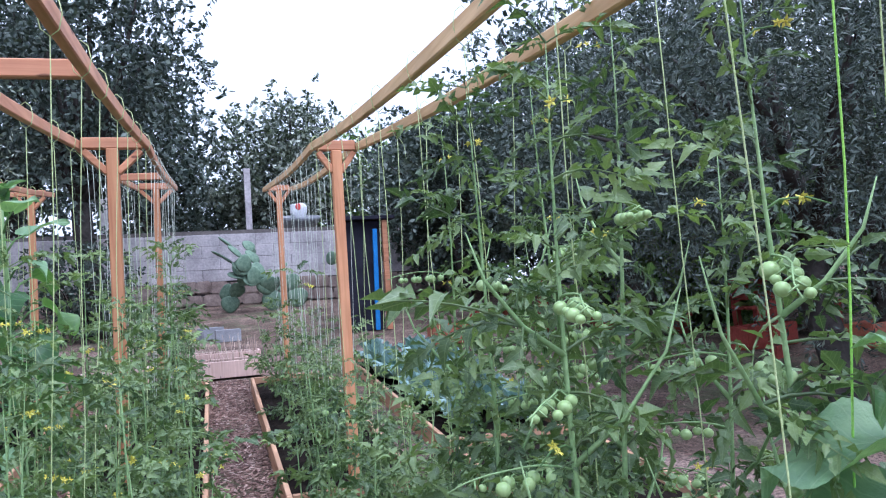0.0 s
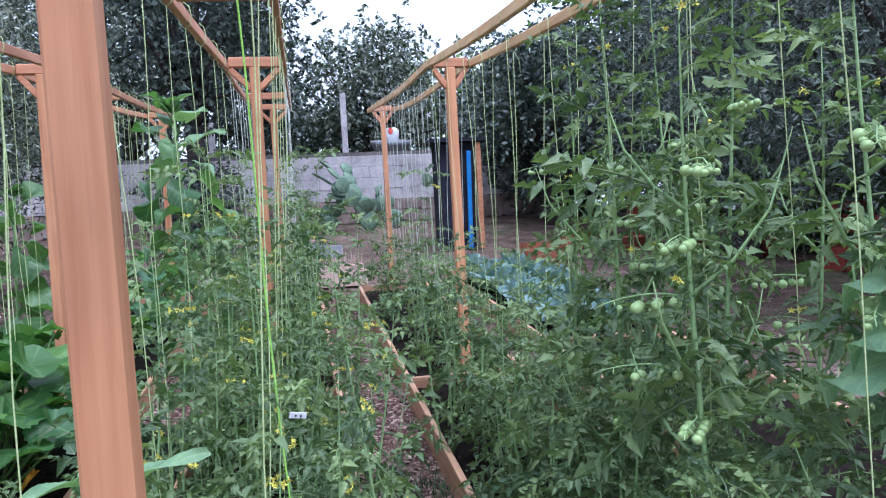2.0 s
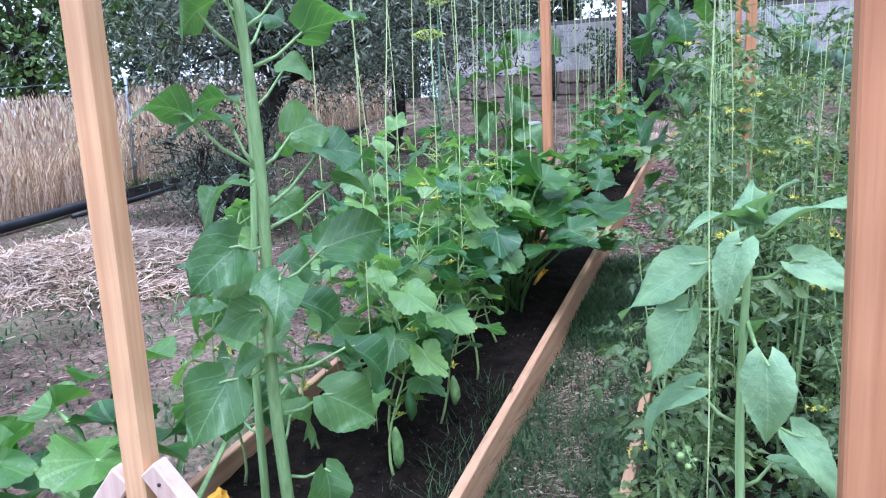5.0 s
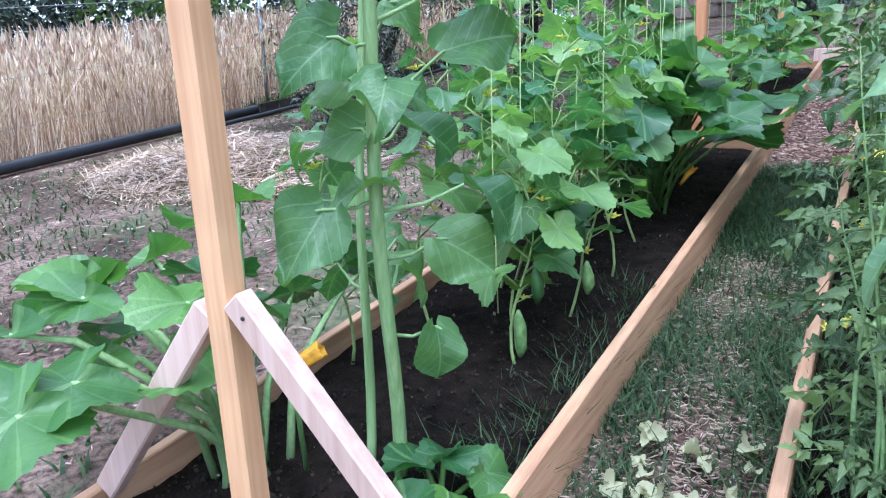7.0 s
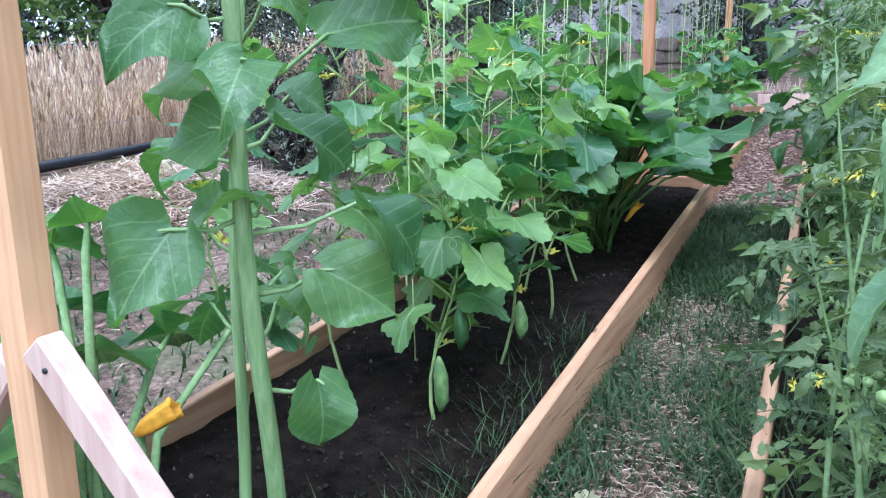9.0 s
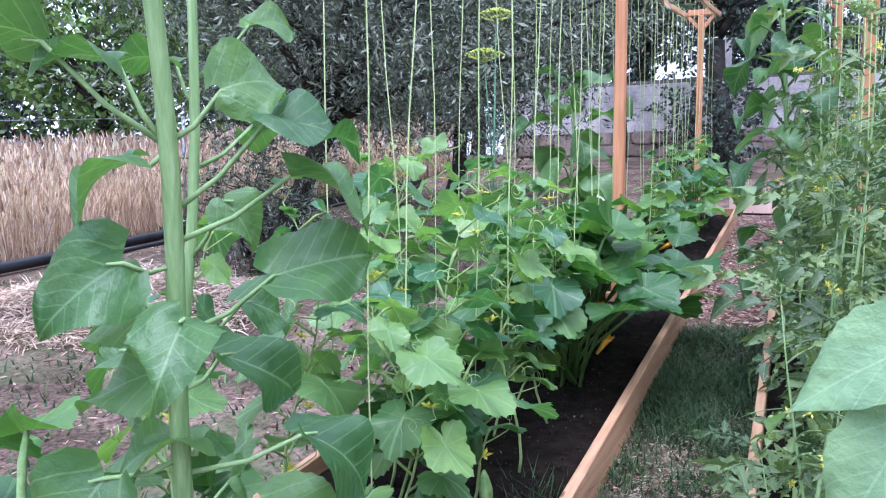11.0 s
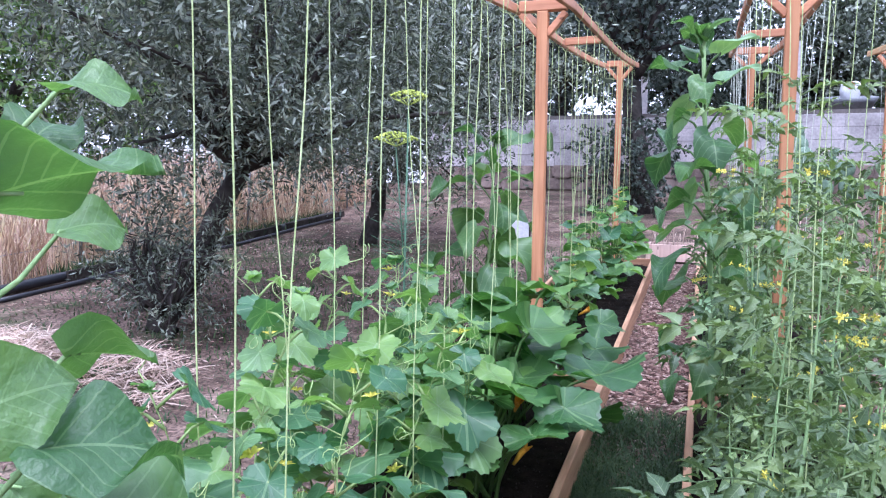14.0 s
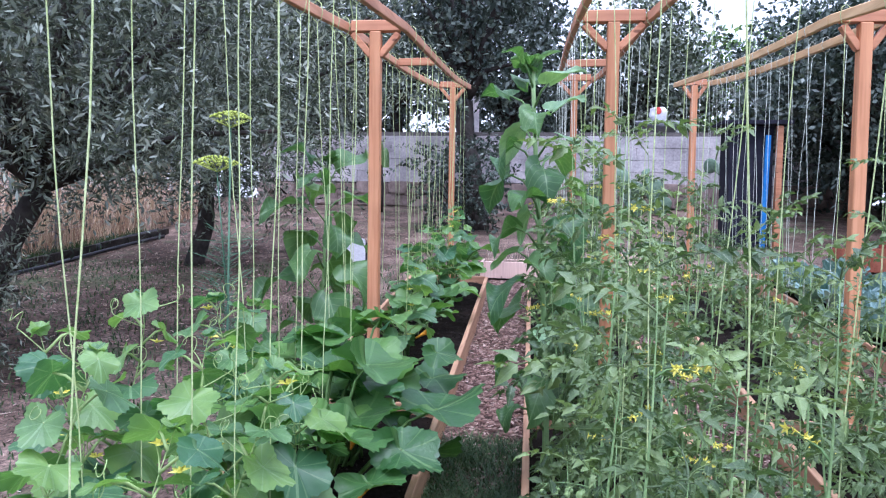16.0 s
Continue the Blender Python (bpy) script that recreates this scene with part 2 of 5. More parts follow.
GRASS = island_leaf("green_grass", [(0.0, (0.022, 0.05, 0.022)), (0.6, (0.048, 0.09, 0.035)), (1.0, (0.1, 0.14, 0.06))], 0.6, 0.2)
CLODS = island_leaf("soil_crumbs", [(0.0, (0.005, 0.004, 0.003)), (0.8, (0.026, 0.018, 0.014)), (0.97, (0.06, 0.045, 0.038)), (1.0, (0.28, 0.23, 0.19))], 0.95, 0.0)
DEADLEAF = island_leaf("withered_leaf", [(0.0, (0.3, 0.3, 0.18)), (1.0, (0.55, 0.52, 0.36))], 0.8, 0.2)
OLIVE = island_leaf("olive_leaf", [(0.0, (0.03, 0.04, 0.028)), (0.5, (0.095, 0.115, 0.083)), (0.8, (0.22, 0.25, 0.195)), (1.0, (0.4, 0.43, 0.36))], 0.4, 0.1, 0.5)
# Dark foliage, and olive leaves with their shade put into the colour.
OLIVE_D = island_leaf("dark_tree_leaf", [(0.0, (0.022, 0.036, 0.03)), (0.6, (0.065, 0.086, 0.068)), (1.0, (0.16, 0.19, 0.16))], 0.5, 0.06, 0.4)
GREENT = island_leaf("bright_tree_leaf", [(0.0, (0.05, 0.1, 0.025)), (0.6, (0.12, 0.2, 0.05)), (1.0, (0.22, 0.3, 0.1))], 0.5, 0.2, 0.4)
L_SUN = leafy("sunflower_leaf", (0.062, 0.145, 0.055), (0.16, 0.275, 0.1), (0.32, 0.46, 0.24), "feather", 0.36, 0.33, spec=0.55)
L_SUN2 = leafy("silvery_sunflower_leaf", (0.175, 0.295, 0.15), (0.27, 0.4, 0.225), (0.38, 0.51, 0.33), "feather", 0.45, 0.22)
L_CUC = leafy("cucumber_leaf", (0.06, 0.155, 0.085), (0.215, 0.345, 0.105), (0.32, 0.46, 0.25), "palm", 0.38, 0.34, spec=0.55)
L_ZUC = leafy("squash_leaf", (0.042, 0.115, 0.04), (0.13, 0.25, 0.06), (0.24, 0.37, 0.15), "palm", 0.38, 0.28, spec=0.5)
L_TOM = leafy("tomato_leaf", (0.058, 0.1, 0.045), (0.24, 0.32, 0.13), (0.3, 0.38, 0.2), "feather", 0.36, 0.22)
L_CAB = leafy("blue_green_cabbage_leaf", (0.16, 0.26, 0.26), (0.29, 0.4, 0.4), (0.45, 0.57, 0.57), "feather", 0.4, 0.08)


def ground_material():
    m, n, l, b = material("dry_earth_and_weeds", 0.95, 0.15)
    dirt = ramp(n, [(0.32, (0.05, 0.036, 0.028)), (0.5, (0.125, 0.088, 0.071)), (0.68, (0.26, 0.19, 0.16))])
    l.new(noise_tex(n, l, 1.7, 8, rough=0.65), dirt.inputs[0])
    litter = ramp(n, [(0.38, (0.35, 0.33, 0.32)), (0.5, (1, 1, 1)), (0.64, (1.7, 1.6, 1.5))])
    l.new(noise_tex(n, l, 38, 5, rough=0.7), litter.inputs[0])
    col = mix(n, l, 1.0, dirt.outputs[0], litter.outputs[0], "MULTIPLY")
    weed = ramp(n, [(0.52, (0, 0, 0)), (0.66, (1, 1, 1))])
    l.new(noise_tex(n, l, 0.9, 6, rough=0.7), weed.inputs[0])
    wg = ramp(n, [(0.4, (0.06, 0.085, 0.04)), (0.6, (0.13, 0.14, 0.075))])
    l.new(noise_tex(n, l, 22, 5), wg.inputs[0])
    wf = n.new("ShaderNodeMath")
    wf.operation = "MULTIPLY"
    wf.inputs[1].default_value = 0.85
    l.new(weed.outputs[0], wf.inputs[0])
    col = mix(n, l, wf.outputs[0], col, wg.outputs[0])
    l.new(col, b.inputs["Base Color"])
    bump(n, l, b, noise_tex(n, l, 30, 6, rough=0.7), 0.9, 0.02)
    return m


GROUND = ground_material()

# ---------------------------------------------------------------- geometry helpers
rng = random.Random(7)


def gz(x, y):
    """Height of the rising ground."""
    yy = max(-5.0, min(y, 19.0))
    return 0.084 * yy + (0.055 * (min(yy, 17.0) - 12.0) if yy > 12.0 else 0.0)


class Geo:
    """Vertices, faces and surface coordinates that grow into one mesh."""

    def __init__(self):
        self.v, self.f, self.uv = [], [], []

    def add(self, verts, faces, uvs=None):
        o = len(self.v)
        self.v.extend(verts)
        self.f.extend([tuple(i + o for i in q) for q in faces])
        self.uv.extend(uvs if uvs else [(0.25, 0.3)] * len(verts))

    def tube(self, pts, radii, n=6, cap=True):
        pts = [Vector(p) for p in pts]
        o = len(self.v)
        for i, p in enumerate(pts):
            d = (pts[min(i + 1, len(pts) - 1)] - pts[max(i - 1, 0)]).normalized()
            a = d.cross(Vector((0.31, 0.87, 0.13))).normalized()
            c = d.cross(a)
            r = radii[i] if isinstance(radii, (list, tuple)) else radii
            for k in range(n):
                w = 2 * math.pi * k / n
                self.v.append(p + (a * math.cos(w) + c * math.sin(w)) * r)
                self.uv.append((0.25, 0.3))
        for i in range(len(pts) - 1):
            for k in range(n):
                self.f.append((o + i * n + k, o + i * n + (k + 1) % n, o + (i + 1) * n + (k + 1) % n, o + (i + 1) * n + k))
        if cap:
            self.f.append(tuple(o + k for k in reversed(range(n))))
            self.f.append(tuple(o + (len(pts) - 1) * n + k for k in range(n)))

    def ball(self, c, r, n=8, rings=5, squash=1.0):
        c = Vector(c)
        vs = [c + Vector((0, 0, r * squash))]
        for i in range(1, rings):
            th = math.pi * i / rings
            for k in range(n):
                w = 2 * math.pi * k / n
                vs.append(c + Vector((math.sin(th) * math.cos(w), math.sin(th) * math.sin(w), math.cos(th) * squash)) * r)
        vs.append(c - Vector((0, 0, r * squash)))
        fs = [(0, 1 + k, 1 + (k + 1) % n) for k in range(n)]
        for i in range(rings - 2):
            for k in range(n):
                a = 1 + i * n
                fs.append((a + k, a + n + k, a + n + (k + 1) % n, a + (k + 1) % n))
        e, a = len(vs) - 1, 1 + (rings - 2) * n
        fs += [(e, a + (k + 1) % n, a + k) for k in range(n)]
        self.add(vs, fs)

    def mesh(self, name, mat, smooth=True):
        me = bpy.data.meshes.new(name)
        me.from_pydata([tuple(p) for p in self.v], [], self.f)
        lay = me.uv_layers.new(name="UVMap")
        idx = np.empty(len(me.loops), dtype=np.int32)
        me.loops.foreach_get("vertex_index", idx)
        lay.data.foreach_set("uv", np.asarray(self.uv, dtype=np.float32)[idx].ravel())
        me.materials.append(mat)
        if smooth:
            me.polygons.foreach_set("use_smooth", [True] * len(me.polygons))
        me.update()
        return me


def thing(name, at=(0, 0, 0), label="", category="", group="", kind=""):
    ob = new(name)
    ob.location = at
    ob.empty_display_size = 0.1
    return tagged(ob, label, category, group, kind)


def put(name, me, parent=None, m=None, label=""):
    ob = new(name, me)
    if parent is not None:
        ob.parent = parent
    if m is not None:
        ob.matrix_basis = m
    return tagged(ob, label)


def part(name, bm, mat, parent, label="", m=None):
    me = bpy.data.meshes.new(name)
    bm.to_mesh(me)
    bm.free()
    me.materials.append(mat)
    return put(name, me, parent, m, label)


def beam_bm(p, q, w, h, bow=0.0, seg=1, bevel=0.004, twist=0.0):
    """A sawn timber from p to q, w across and h high, a little bowed, with eased edges. Its coordinates are the parent's."""
    p, q = Vector(p), Vector(q)
    d = (q - p).normalized()
    up = Vector((0, 0, 1)) if abs(d.z) < 0.9 else Vector((0, 1, 0))
    side = d.cross(up).normalized()
    up = side.cross(d)
    bm = bmesh.new()
    rings = []
    for i in range(seg + 1):
        t = i / seg
        c = p.lerp(q, t) + up * bow * math.sin(math.pi * t) + side * twist * math.sin(2 * math.pi * t)
        rings.append([bm.verts.new(c + side * (a * w / 2) + up * (b * h / 2)) for a, b in ((-1, -1), (1, -1), (1, 1), (-1, 1))])
    for a, b in zip(rings, rings[1:]):
        for k in range(4):
            bm.faces.new((a[k], a[(k + 1) % 4], b[(k + 1) % 4], b[k]))
    bm.faces.new(rings[0][::-1])
    bm.faces.new(rings[-1])
    bmesh.ops.recalc_face_normals(bm, faces=bm.faces)
    if bevel:
        bmesh.ops.bevel(bm, geom=[e for e in bm.edges if e.calc_face_angle(0) > 0.5], offset=bevel, segments=1, affect="EDGES")
    return bm


# ---------------------------------------------------------------- ground


def spaced(lo, hi, step, far):
    a = list(np.arange(lo, hi + 1e-6, step))
    out, d = [], step
    x = hi
    while x < far:
        d *= 1.5
        x += d
        out.append(x)
    left, d, x = [], step, lo
    while x > -far:
        d *= 1.5
        x -= d
        left.append(x)
    return left[::-1] + a + out


def build_ground():
    xs, ys = spaced(-11, 8, 0.16, 400), spaced(-3, 18, 0.16, 400)
    g = Geo()
    for y in ys:
        for x in xs:
            near = -12 < x < 9 and -4 < y < 19
            b = (noise.noise((x * 1.1, y * 1.1, 0)) * 0.02 + noise.noise((x * 4, y * 4, 5)) * 0.008) if near else 0.0
            if -2.3 < x < 2.6 and -0.5 < y < 9.5:
                b = b * 0.4 - 0.008
            g.v.append((x, y, gz(x, y) + b))
            g.uv.append((0, 0))
    n = len(xs)
    g.f = [(j * n + i, j * n + i + 1, (j + 1) * n + i + 1, (j + 1) * n + i) for j in range(len(ys) - 1) for i in range(n - 1)]
    tagged(put("ground", g.mesh("ground", GROUND)), "bare brown earth with dry litter and weeds", "ground", kind="structure")


build_ground()

# ---------------------------------------------------------------- raised beds
H_BOARD, T_BOARD = 0.16, 0.034
BEDS = {"A": (-2.225, -1.345, 0.38, 8.62), "B": (-0.905, -0.075, 0.38, 8.5), "C": (0.365, 1.195, 0.34, 8.42), "D": (1.58, 2.62, 1.2, 9.2)}


def raised_bed(x0, x1, y0, y1, dividers):
    cy = (y0 + y1) / 2
    bed = thing("raised_bed", ((x0 + x1) / 2, cy, gz(0, cy)), "long orange-brown plank bed filled with dark soil", "garden bed", "raised beds")
    o = bed.location

    def at(x, y, z):
        return (x - o.x, y - o.y, gz(x, y) + z - o.z)
    cuts = [y0] + list(dividers) + [y1]
    for x in (x0 + T_BOARD / 2, x1 - T_BOARD / 2):
        for a, b in zip(cuts, cuts[1:]):
            part("side_board", beam_bm(at(x, a + 0.003, H_BOARD / 2 - 0.01), at(x, b - 0.003, H_BOARD / 2 - 0.01 + rng.uniform(-0.006, 0.006)), T_BOARD, H_BOARD + 0.02, rng.uniform(-0.006, 0.006), 8), WOOD_BOARD, bed)
    for y in cuts:
        s = 0 if y == y0 else -T_BOARD
        part("end_board", beam_bm(at(x0 + T_BOARD + 0.002, y + T_BOARD / 2 + s, H_BOARD / 2 - 0.004), at(x1 - T_BOARD - 0.002, y + T_BOARD / 2 + s, H_BOARD / 2 - 0.004), T_BOARD, H_BOARD + 0.012), WOOD_BOARD_X, bed)
    g = Geo()
    nx, ny = (24, int((y1 - y0) / 0.035)) if x0 < -2 else (10, int((y1 - y0) / 0.09))
    for j in range(ny + 1):
        for i in range(nx + 1):
            x = x0 + T_BOARD + 0.002 + (x1 - x0 - 2 * T_BOARD - 0.004) * i / nx
            y = y0 + 0.04 + (y1 - y0 - 0.08) * j / ny
            p = at(x, y, 0.085 + noise.noise((x * 9, y * 9, 3)) * 0.02 + noise.noise((x * 31, y * 31, 7)) * 0.01 + 0.02 * math.sin(math.pi * i / nx))
            g.v.append(p)
            g.uv.append((0, 0))
    g.f = [(j * (nx + 1) + i, j * (nx + 1) + i + 1, (j + 1) * (nx + 1) + i + 1, (j + 1) * (nx + 1) + i) for j in range(ny) for i in range(nx)]
    put("soil", g.mesh("soil", SOIL), bed, None, "dark crumbly soil")
    c = Geo()
    for _ in range(6000 if x0 < -2 else 1200):
        x, y = rng.uniform(x0 + 0.06, x1 - 0.06), y0 + 0.08 + (y1 - y0 - 0.16) * rng.random() ** 1.7
        r = rng.uniform(0.002, 0.006) if rng.random() < 0.75 else rng.uniform(0.005, 0.012)
        p = Vector(at(x, y, 0.092 + noise.noise((x * 9, y * 9, 3)) * 0.02 + 0.02 * math.sin(math.pi * (x - x0) / (x1 - x0))))
        q = Euler((rng.random() * 6, rng.random() * 6, 0)).to_matrix()
        lump = [p + q @ (Vector(w) * rng.uniform(0.6, 1.1)) * r for w in ((1, 0, 0), (0, 0.8, 0), (-1, 0, 0), (0, -0.8, 0), (0, 0, 0.7), (0, 0, -0.7))]
        c.add(lump, [(0, 1, 4), (1, 2, 4), (2, 3, 4), (3, 0, 4), (1, 0, 5), (2, 1, 5), (3, 2, 5), (0, 3, 5)])
    tagged(put("crumbly_litter", c.mesh("crumbly_litter", CLODS, False), bed, None, "loose crumbs and litter"), kind="stuff")
    return bed


for key, (x0, x1, y0, y1) in BEDS.items():
    raised_bed(x0, x1, y0, y1, {"A": (4.5,), "B": (4.42,), "C": (4.5,), "D": (5.2,)}[key])

# ---------------------------------------------------------------- trellises
ROWS_X = {"A": -1.768, "B": -0.488, "C": 0.781}
POSTS_Y = {"A": (0.6, 4.57, 8.58), "B": (0.51, 4.38, 7.85), "C": (0.5, 4.51, 8.47)}
SPANS = {"A": 0.16, "B": 0.178, "C": 0.142}
POST_W = 0.062


def head_z(y):
    return 0.0895 * y + 2.262


def trellis(row):
    x, ys, span = ROWS_X[row], POSTS_Y[row], SPANS[row]
    cy = ys[1]
    tr = thing("trellis", (x, cy, gz(x, cy)), "orange softwood trellis of T-shaped posts carrying two rails", "trellis", "trellises over the beds")
    o = tr.location

    def at(px, y, z):
        return (px - o.x, y - o.y, z - o.z)
    pale = row == "C"
    for y in ys:
        top = head_z(y)
        lean = {("B", 0.51): 0.03}.get((row, y), 0.0)
        part("post", beam_bm(at(x + lean, y, gz(x, y) - 0.1), at(x - lean * 0.2, y, top - 0.069), POST_W if y > 1 else 0.054, POST_W if y > 1 else 0.054, 0.004, 4, 0.004), WOOD_TAN if row == "A" and y < 1 else WOOD_POST, tr)
        part("crosshead", beam_bm(at(x - span + 0.022, y, top - 0.037), at(x + span - 0.022, y, top - 0.037), 0.056, 0.06), WOOD_CROSS, tr)
        for s in (-1, 1):
            part("brace", beam_bm(at(x + s * 0.026, y, top - 0.2), at(x + s * (span - 0.03), y, top - 0.078), 0.045, 0.036), WOOD_CROSS, tr)
    ends = [ys[0] - 0.25] + [ys[1] + 0.05] + [ys[2] + 0.3]
    for s in (-1, 1):
        for a, b in zip(ends, ends[1:]):
            za, zb = head_z(a), head_z(b)
            part("rail", beam_bm(at(x + s * (span + 0.002), a + 0.004, za - 0.04), at(x + s * (span + 0.002), b - 0.004, zb - 0.04), 0.03, 0.05, rng.uniform(-0.05, -0.03), 14, 0.004, rng.uniform(-0.012, 0.012)), WOOD_PALE if pale else WOOD_BEAM, tr, "rail coloured as if lit yellow" if pale else "")
    for a, b in zip(ys, ys[1:]):
        m = a + (1.84 if row == "B" else 1.45)
        if row == "C":
            continue
        part("spacer", beam_bm(at(x - span + 0.024, m, head_z(m) - 0.075), at(x + span - 0.024, m, head_z(m) - 0.07), 0.032, 0.055), WOOD_CROSS, tr)
    if row == "A":
        y = ys[0]
        part("foot_brace", beam_bm(at(x - 0.04, y + 0.0, 0.665), at(-2.19, y - 0.02, 0.2), 0.036, 0.056), WOOD_BRACE, tr, "greyish-pink diagonal brace")
        part("foot_brace", beam_bm(at(x + 0.045, y - 0.012, 0.7), at(-1.335, y, 0.245), 0.04, 0.05), WOOD_BRACE, tr, "greyish-pink diagonal brace")
        nail = Geo()
        nail.tube([at(x + 0.075, y - 0.034, 0.672), at(x + 0.075, y - 0.028, 0.672)], 0.004, 8)
        put("nail", nail.mesh("nail", BLACKP), tr, None, "dark nail head")
    return tr


for row in "ABC":
    trellis(row)


def rail_z(row, y):
    ys = POSTS_Y[row]
    ends = [ys[0] - 0.25, ys[1] + 0.05, ys[2] + 0.3]
    k = 0 if y < ends[1] else 1
    t = (y - ends[k]) / (ends[k + 1] - ends[k])
    return head_z(y) - 0.09 - 0.04 * math.sin(math.pi * max(0, min(1, t)))


def twine(top, foot, r, mat, hook=False, label="pale green twine hung taut from the trellis rail"):
    top, foot = Vector(top), Vector(foot)
    tw = thing("twine", foot, label, "twine", "twines hung from the trellises")
    g = Geo()
    n = 9
    pts = []
    for i in range(n + 1):
        t = i / n
        p = top.lerp(foot, t)
        pts.append(p - foot + Vector((0.006 * math.sin(t * 9 + top.y * 7), 0.006 * math.cos(t * 7 + top.x * 9), 0)) * math.sin(math.pi * t))
    g.tube(pts, r, 5)
    # loop round the rail and a loose tail
    a = top - foot
    ring = [a + Vector((0.026 * math.cos(w), 0.0, 0.052 + 0.053 * math.sin(w))) for w in np.linspace(-1.57, 4.7, 9)]
    g.tube(ring, r, 5)
    if hook:
        g.tube([a, a + Vector((0.02, 0.03, 0.0)), a + Vector((0.045, 0.05, -0.03)), a + Vector((0.055, 0.06, -0.1))], r * 0.9, 5)
    put("cord", g.mesh("cord", mat), tw)
    return tw


def hang_twines():
    for row, x in ROWS_X.items():
        ys = POSTS_Y[row]
        for s in (-1, 1):
            y = ys[0] + (0.25 if row != "A" else 0.76 if s > 0 else 1.05) + rng.uniform(0, 0.06)
            while y < ys[2] + 0.1:
                if min(abs(y - p) for p in ys) > 0.06 and not (row == "A" and 3.7 < y < 4.4 and s > 0):
                    px = x + s * SPANS[row]
                    low = gz(x, y) + rng.uniform(0.25, 0.6)
                    top = (px, y, rail_z(row, y))
                    mat = TWINE if y < 4.5 or row == "A" else TWINE_W
                    twine(top, (px + rng.uniform(-0.05, 0.05) - s * 0.04, y + rng.uniform(-0.1, 0.1), low), (0.0019 if row == "A" else 0.0016 if y > 2.4 else 0.0013), mat, rng.random() < 0.35)
                y += rng.uniform(0.22, 0.36) if row == "A" or y > 4.4 else rng.uniform(0.34, 0.55)


hang_twines()
for top, foot in (((-0.36, 0.95, rail_z("B", 0.95)), (-0.29, 1.2, 0.35)), ((0.93, 0.86, rail_z("C", 0.86)), (0.8, 0.83, 0.4))):
    twine(top, foot, 0.0019, TWINE_N, False, "bright yellow-green twine hung taut from the trellis rail")

# ---------------------------------------------------------------- leaves


def blade(length, width, outline, cup=0.1, droop=0.35, wave=0.02, nu=3, nv=7, seed=0, serrate=0.0):
    """A leaf along +y from the origin: outline(t) gives the half width, folded along the midrib and drooping towards the tip."""
    g = Geo()
    r = random.Random(seed)
    ph = r.random() * 6
    for j in range(nv + 1):
        t = j / nv
        w = outline(t) * width / 2 * (1 + (serrate if j % 2 else -serrate))
        ang = droop * t
        y = length * (math.sin(ang) / droop if droop else t)
        z = -length * (1 - math.cos(ang)) / droop if droop else 0
        for i in range(-nu, nu + 1):
            a = i / nu
            g.v.append((a * w, y - (0.16 * length * (abs(a) ** 1.5) * max(0, 1 - t * 4) if t < 0.25 else 0), z + cup * abs(a) * w + wave * math.sin(6 * t + ph + 2 * a) * abs(a)))
            g.uv.append((0.5 + a * outline(t) / 2, t))
    n = 2 * nu + 1
    g.f = [(j * n + i, j * n + i + 1, (j + 1) * n + i + 1, (j + 1) * n + i) for j in range(nv) for i in range(n - 1)]
    return g


def heart(t):
    return float(np.interp(t, (0, 0.06, 0.15, 0.28, 0.42, 0.58, 0.74, 0.88, 1), (0.3, 0.74, 0.95, 1.0, 0.97, 0.86, 0.64, 0.33, 0.0)))


def lance(t):
    return float(np.interp(t, (0, 0.07, 0.17, 0.3, 0.45, 0.62, 0.8, 1), (0.3, 0.78, 0.97, 1.0, 0.85, 0.58, 0.26, 0.0)))


def lobed(radius, lobes=5, depth=0.28, teeth=0.06, cup=0.15, wave=0.05, seed=0):
    """A round lobed leaf, the stalk joining near its base; it spreads along +y."""
    g = Geo()
    r = random.Random(seed)
    n, rings = 50, 4
    ph = r.random() * 6
    cy = 0.2
    g.v.append((0, 0, 0))
    g.uv.append((0.5, cy))
    for k in range(1, rings + 1):
        q = k / rings
        for i in range(n):
            th = 2 * math.pi * i / n
            d = th if th <= math.pi else th - 2 * math.pi
            tip = max((h - 0.6) * max(0.0, 1 - abs(abs(d) - c) / w) ** 0.8 for c, h, w in ((0.0, 1.05, 0.52), (1.0, 0.95, 0.5), (2.0, 0.85, 0.55)))
            rad = (0.6 + tip * (depth / 0.34) + 0.32 * (1 - depth / 0.34)) * (0.93 + 0.07 * math.cos(th))
            notch = max(0.0, 1 - abs(th - math.pi) / 0.45)
            rad *= 1 - 0.75 * notch
            rad *= 1 + teeth * (1 if i % 2 else -1) * (q if k == rings else 0)
            x, y = math.sin(th) * rad * q, math.cos(th) * rad * q
            z = cup * q * q * (0.6 + 0.4 * math.cos(2 * th)) + wave * math.sin(3 * th + ph) * q * q - 0.2 * max(0, y) ** 2 + 0.035 * math.cos(6 * th) * q * q
            g.v.append((x * radius, y * radius, z * radius))
            g.uv.append((0.5 + x * 0.4, cy + y * 0.4))
    g.f = [(0, 1 + i, 1 + (i + 1) % n) for i in range(n)]
    for k in range(rings - 1):
        a = 1 + k * n
        g.f += [(a + i, a + n + i, a + n + (i + 1) % n, a + (i + 1) % n) for i in range(n)]
    return g


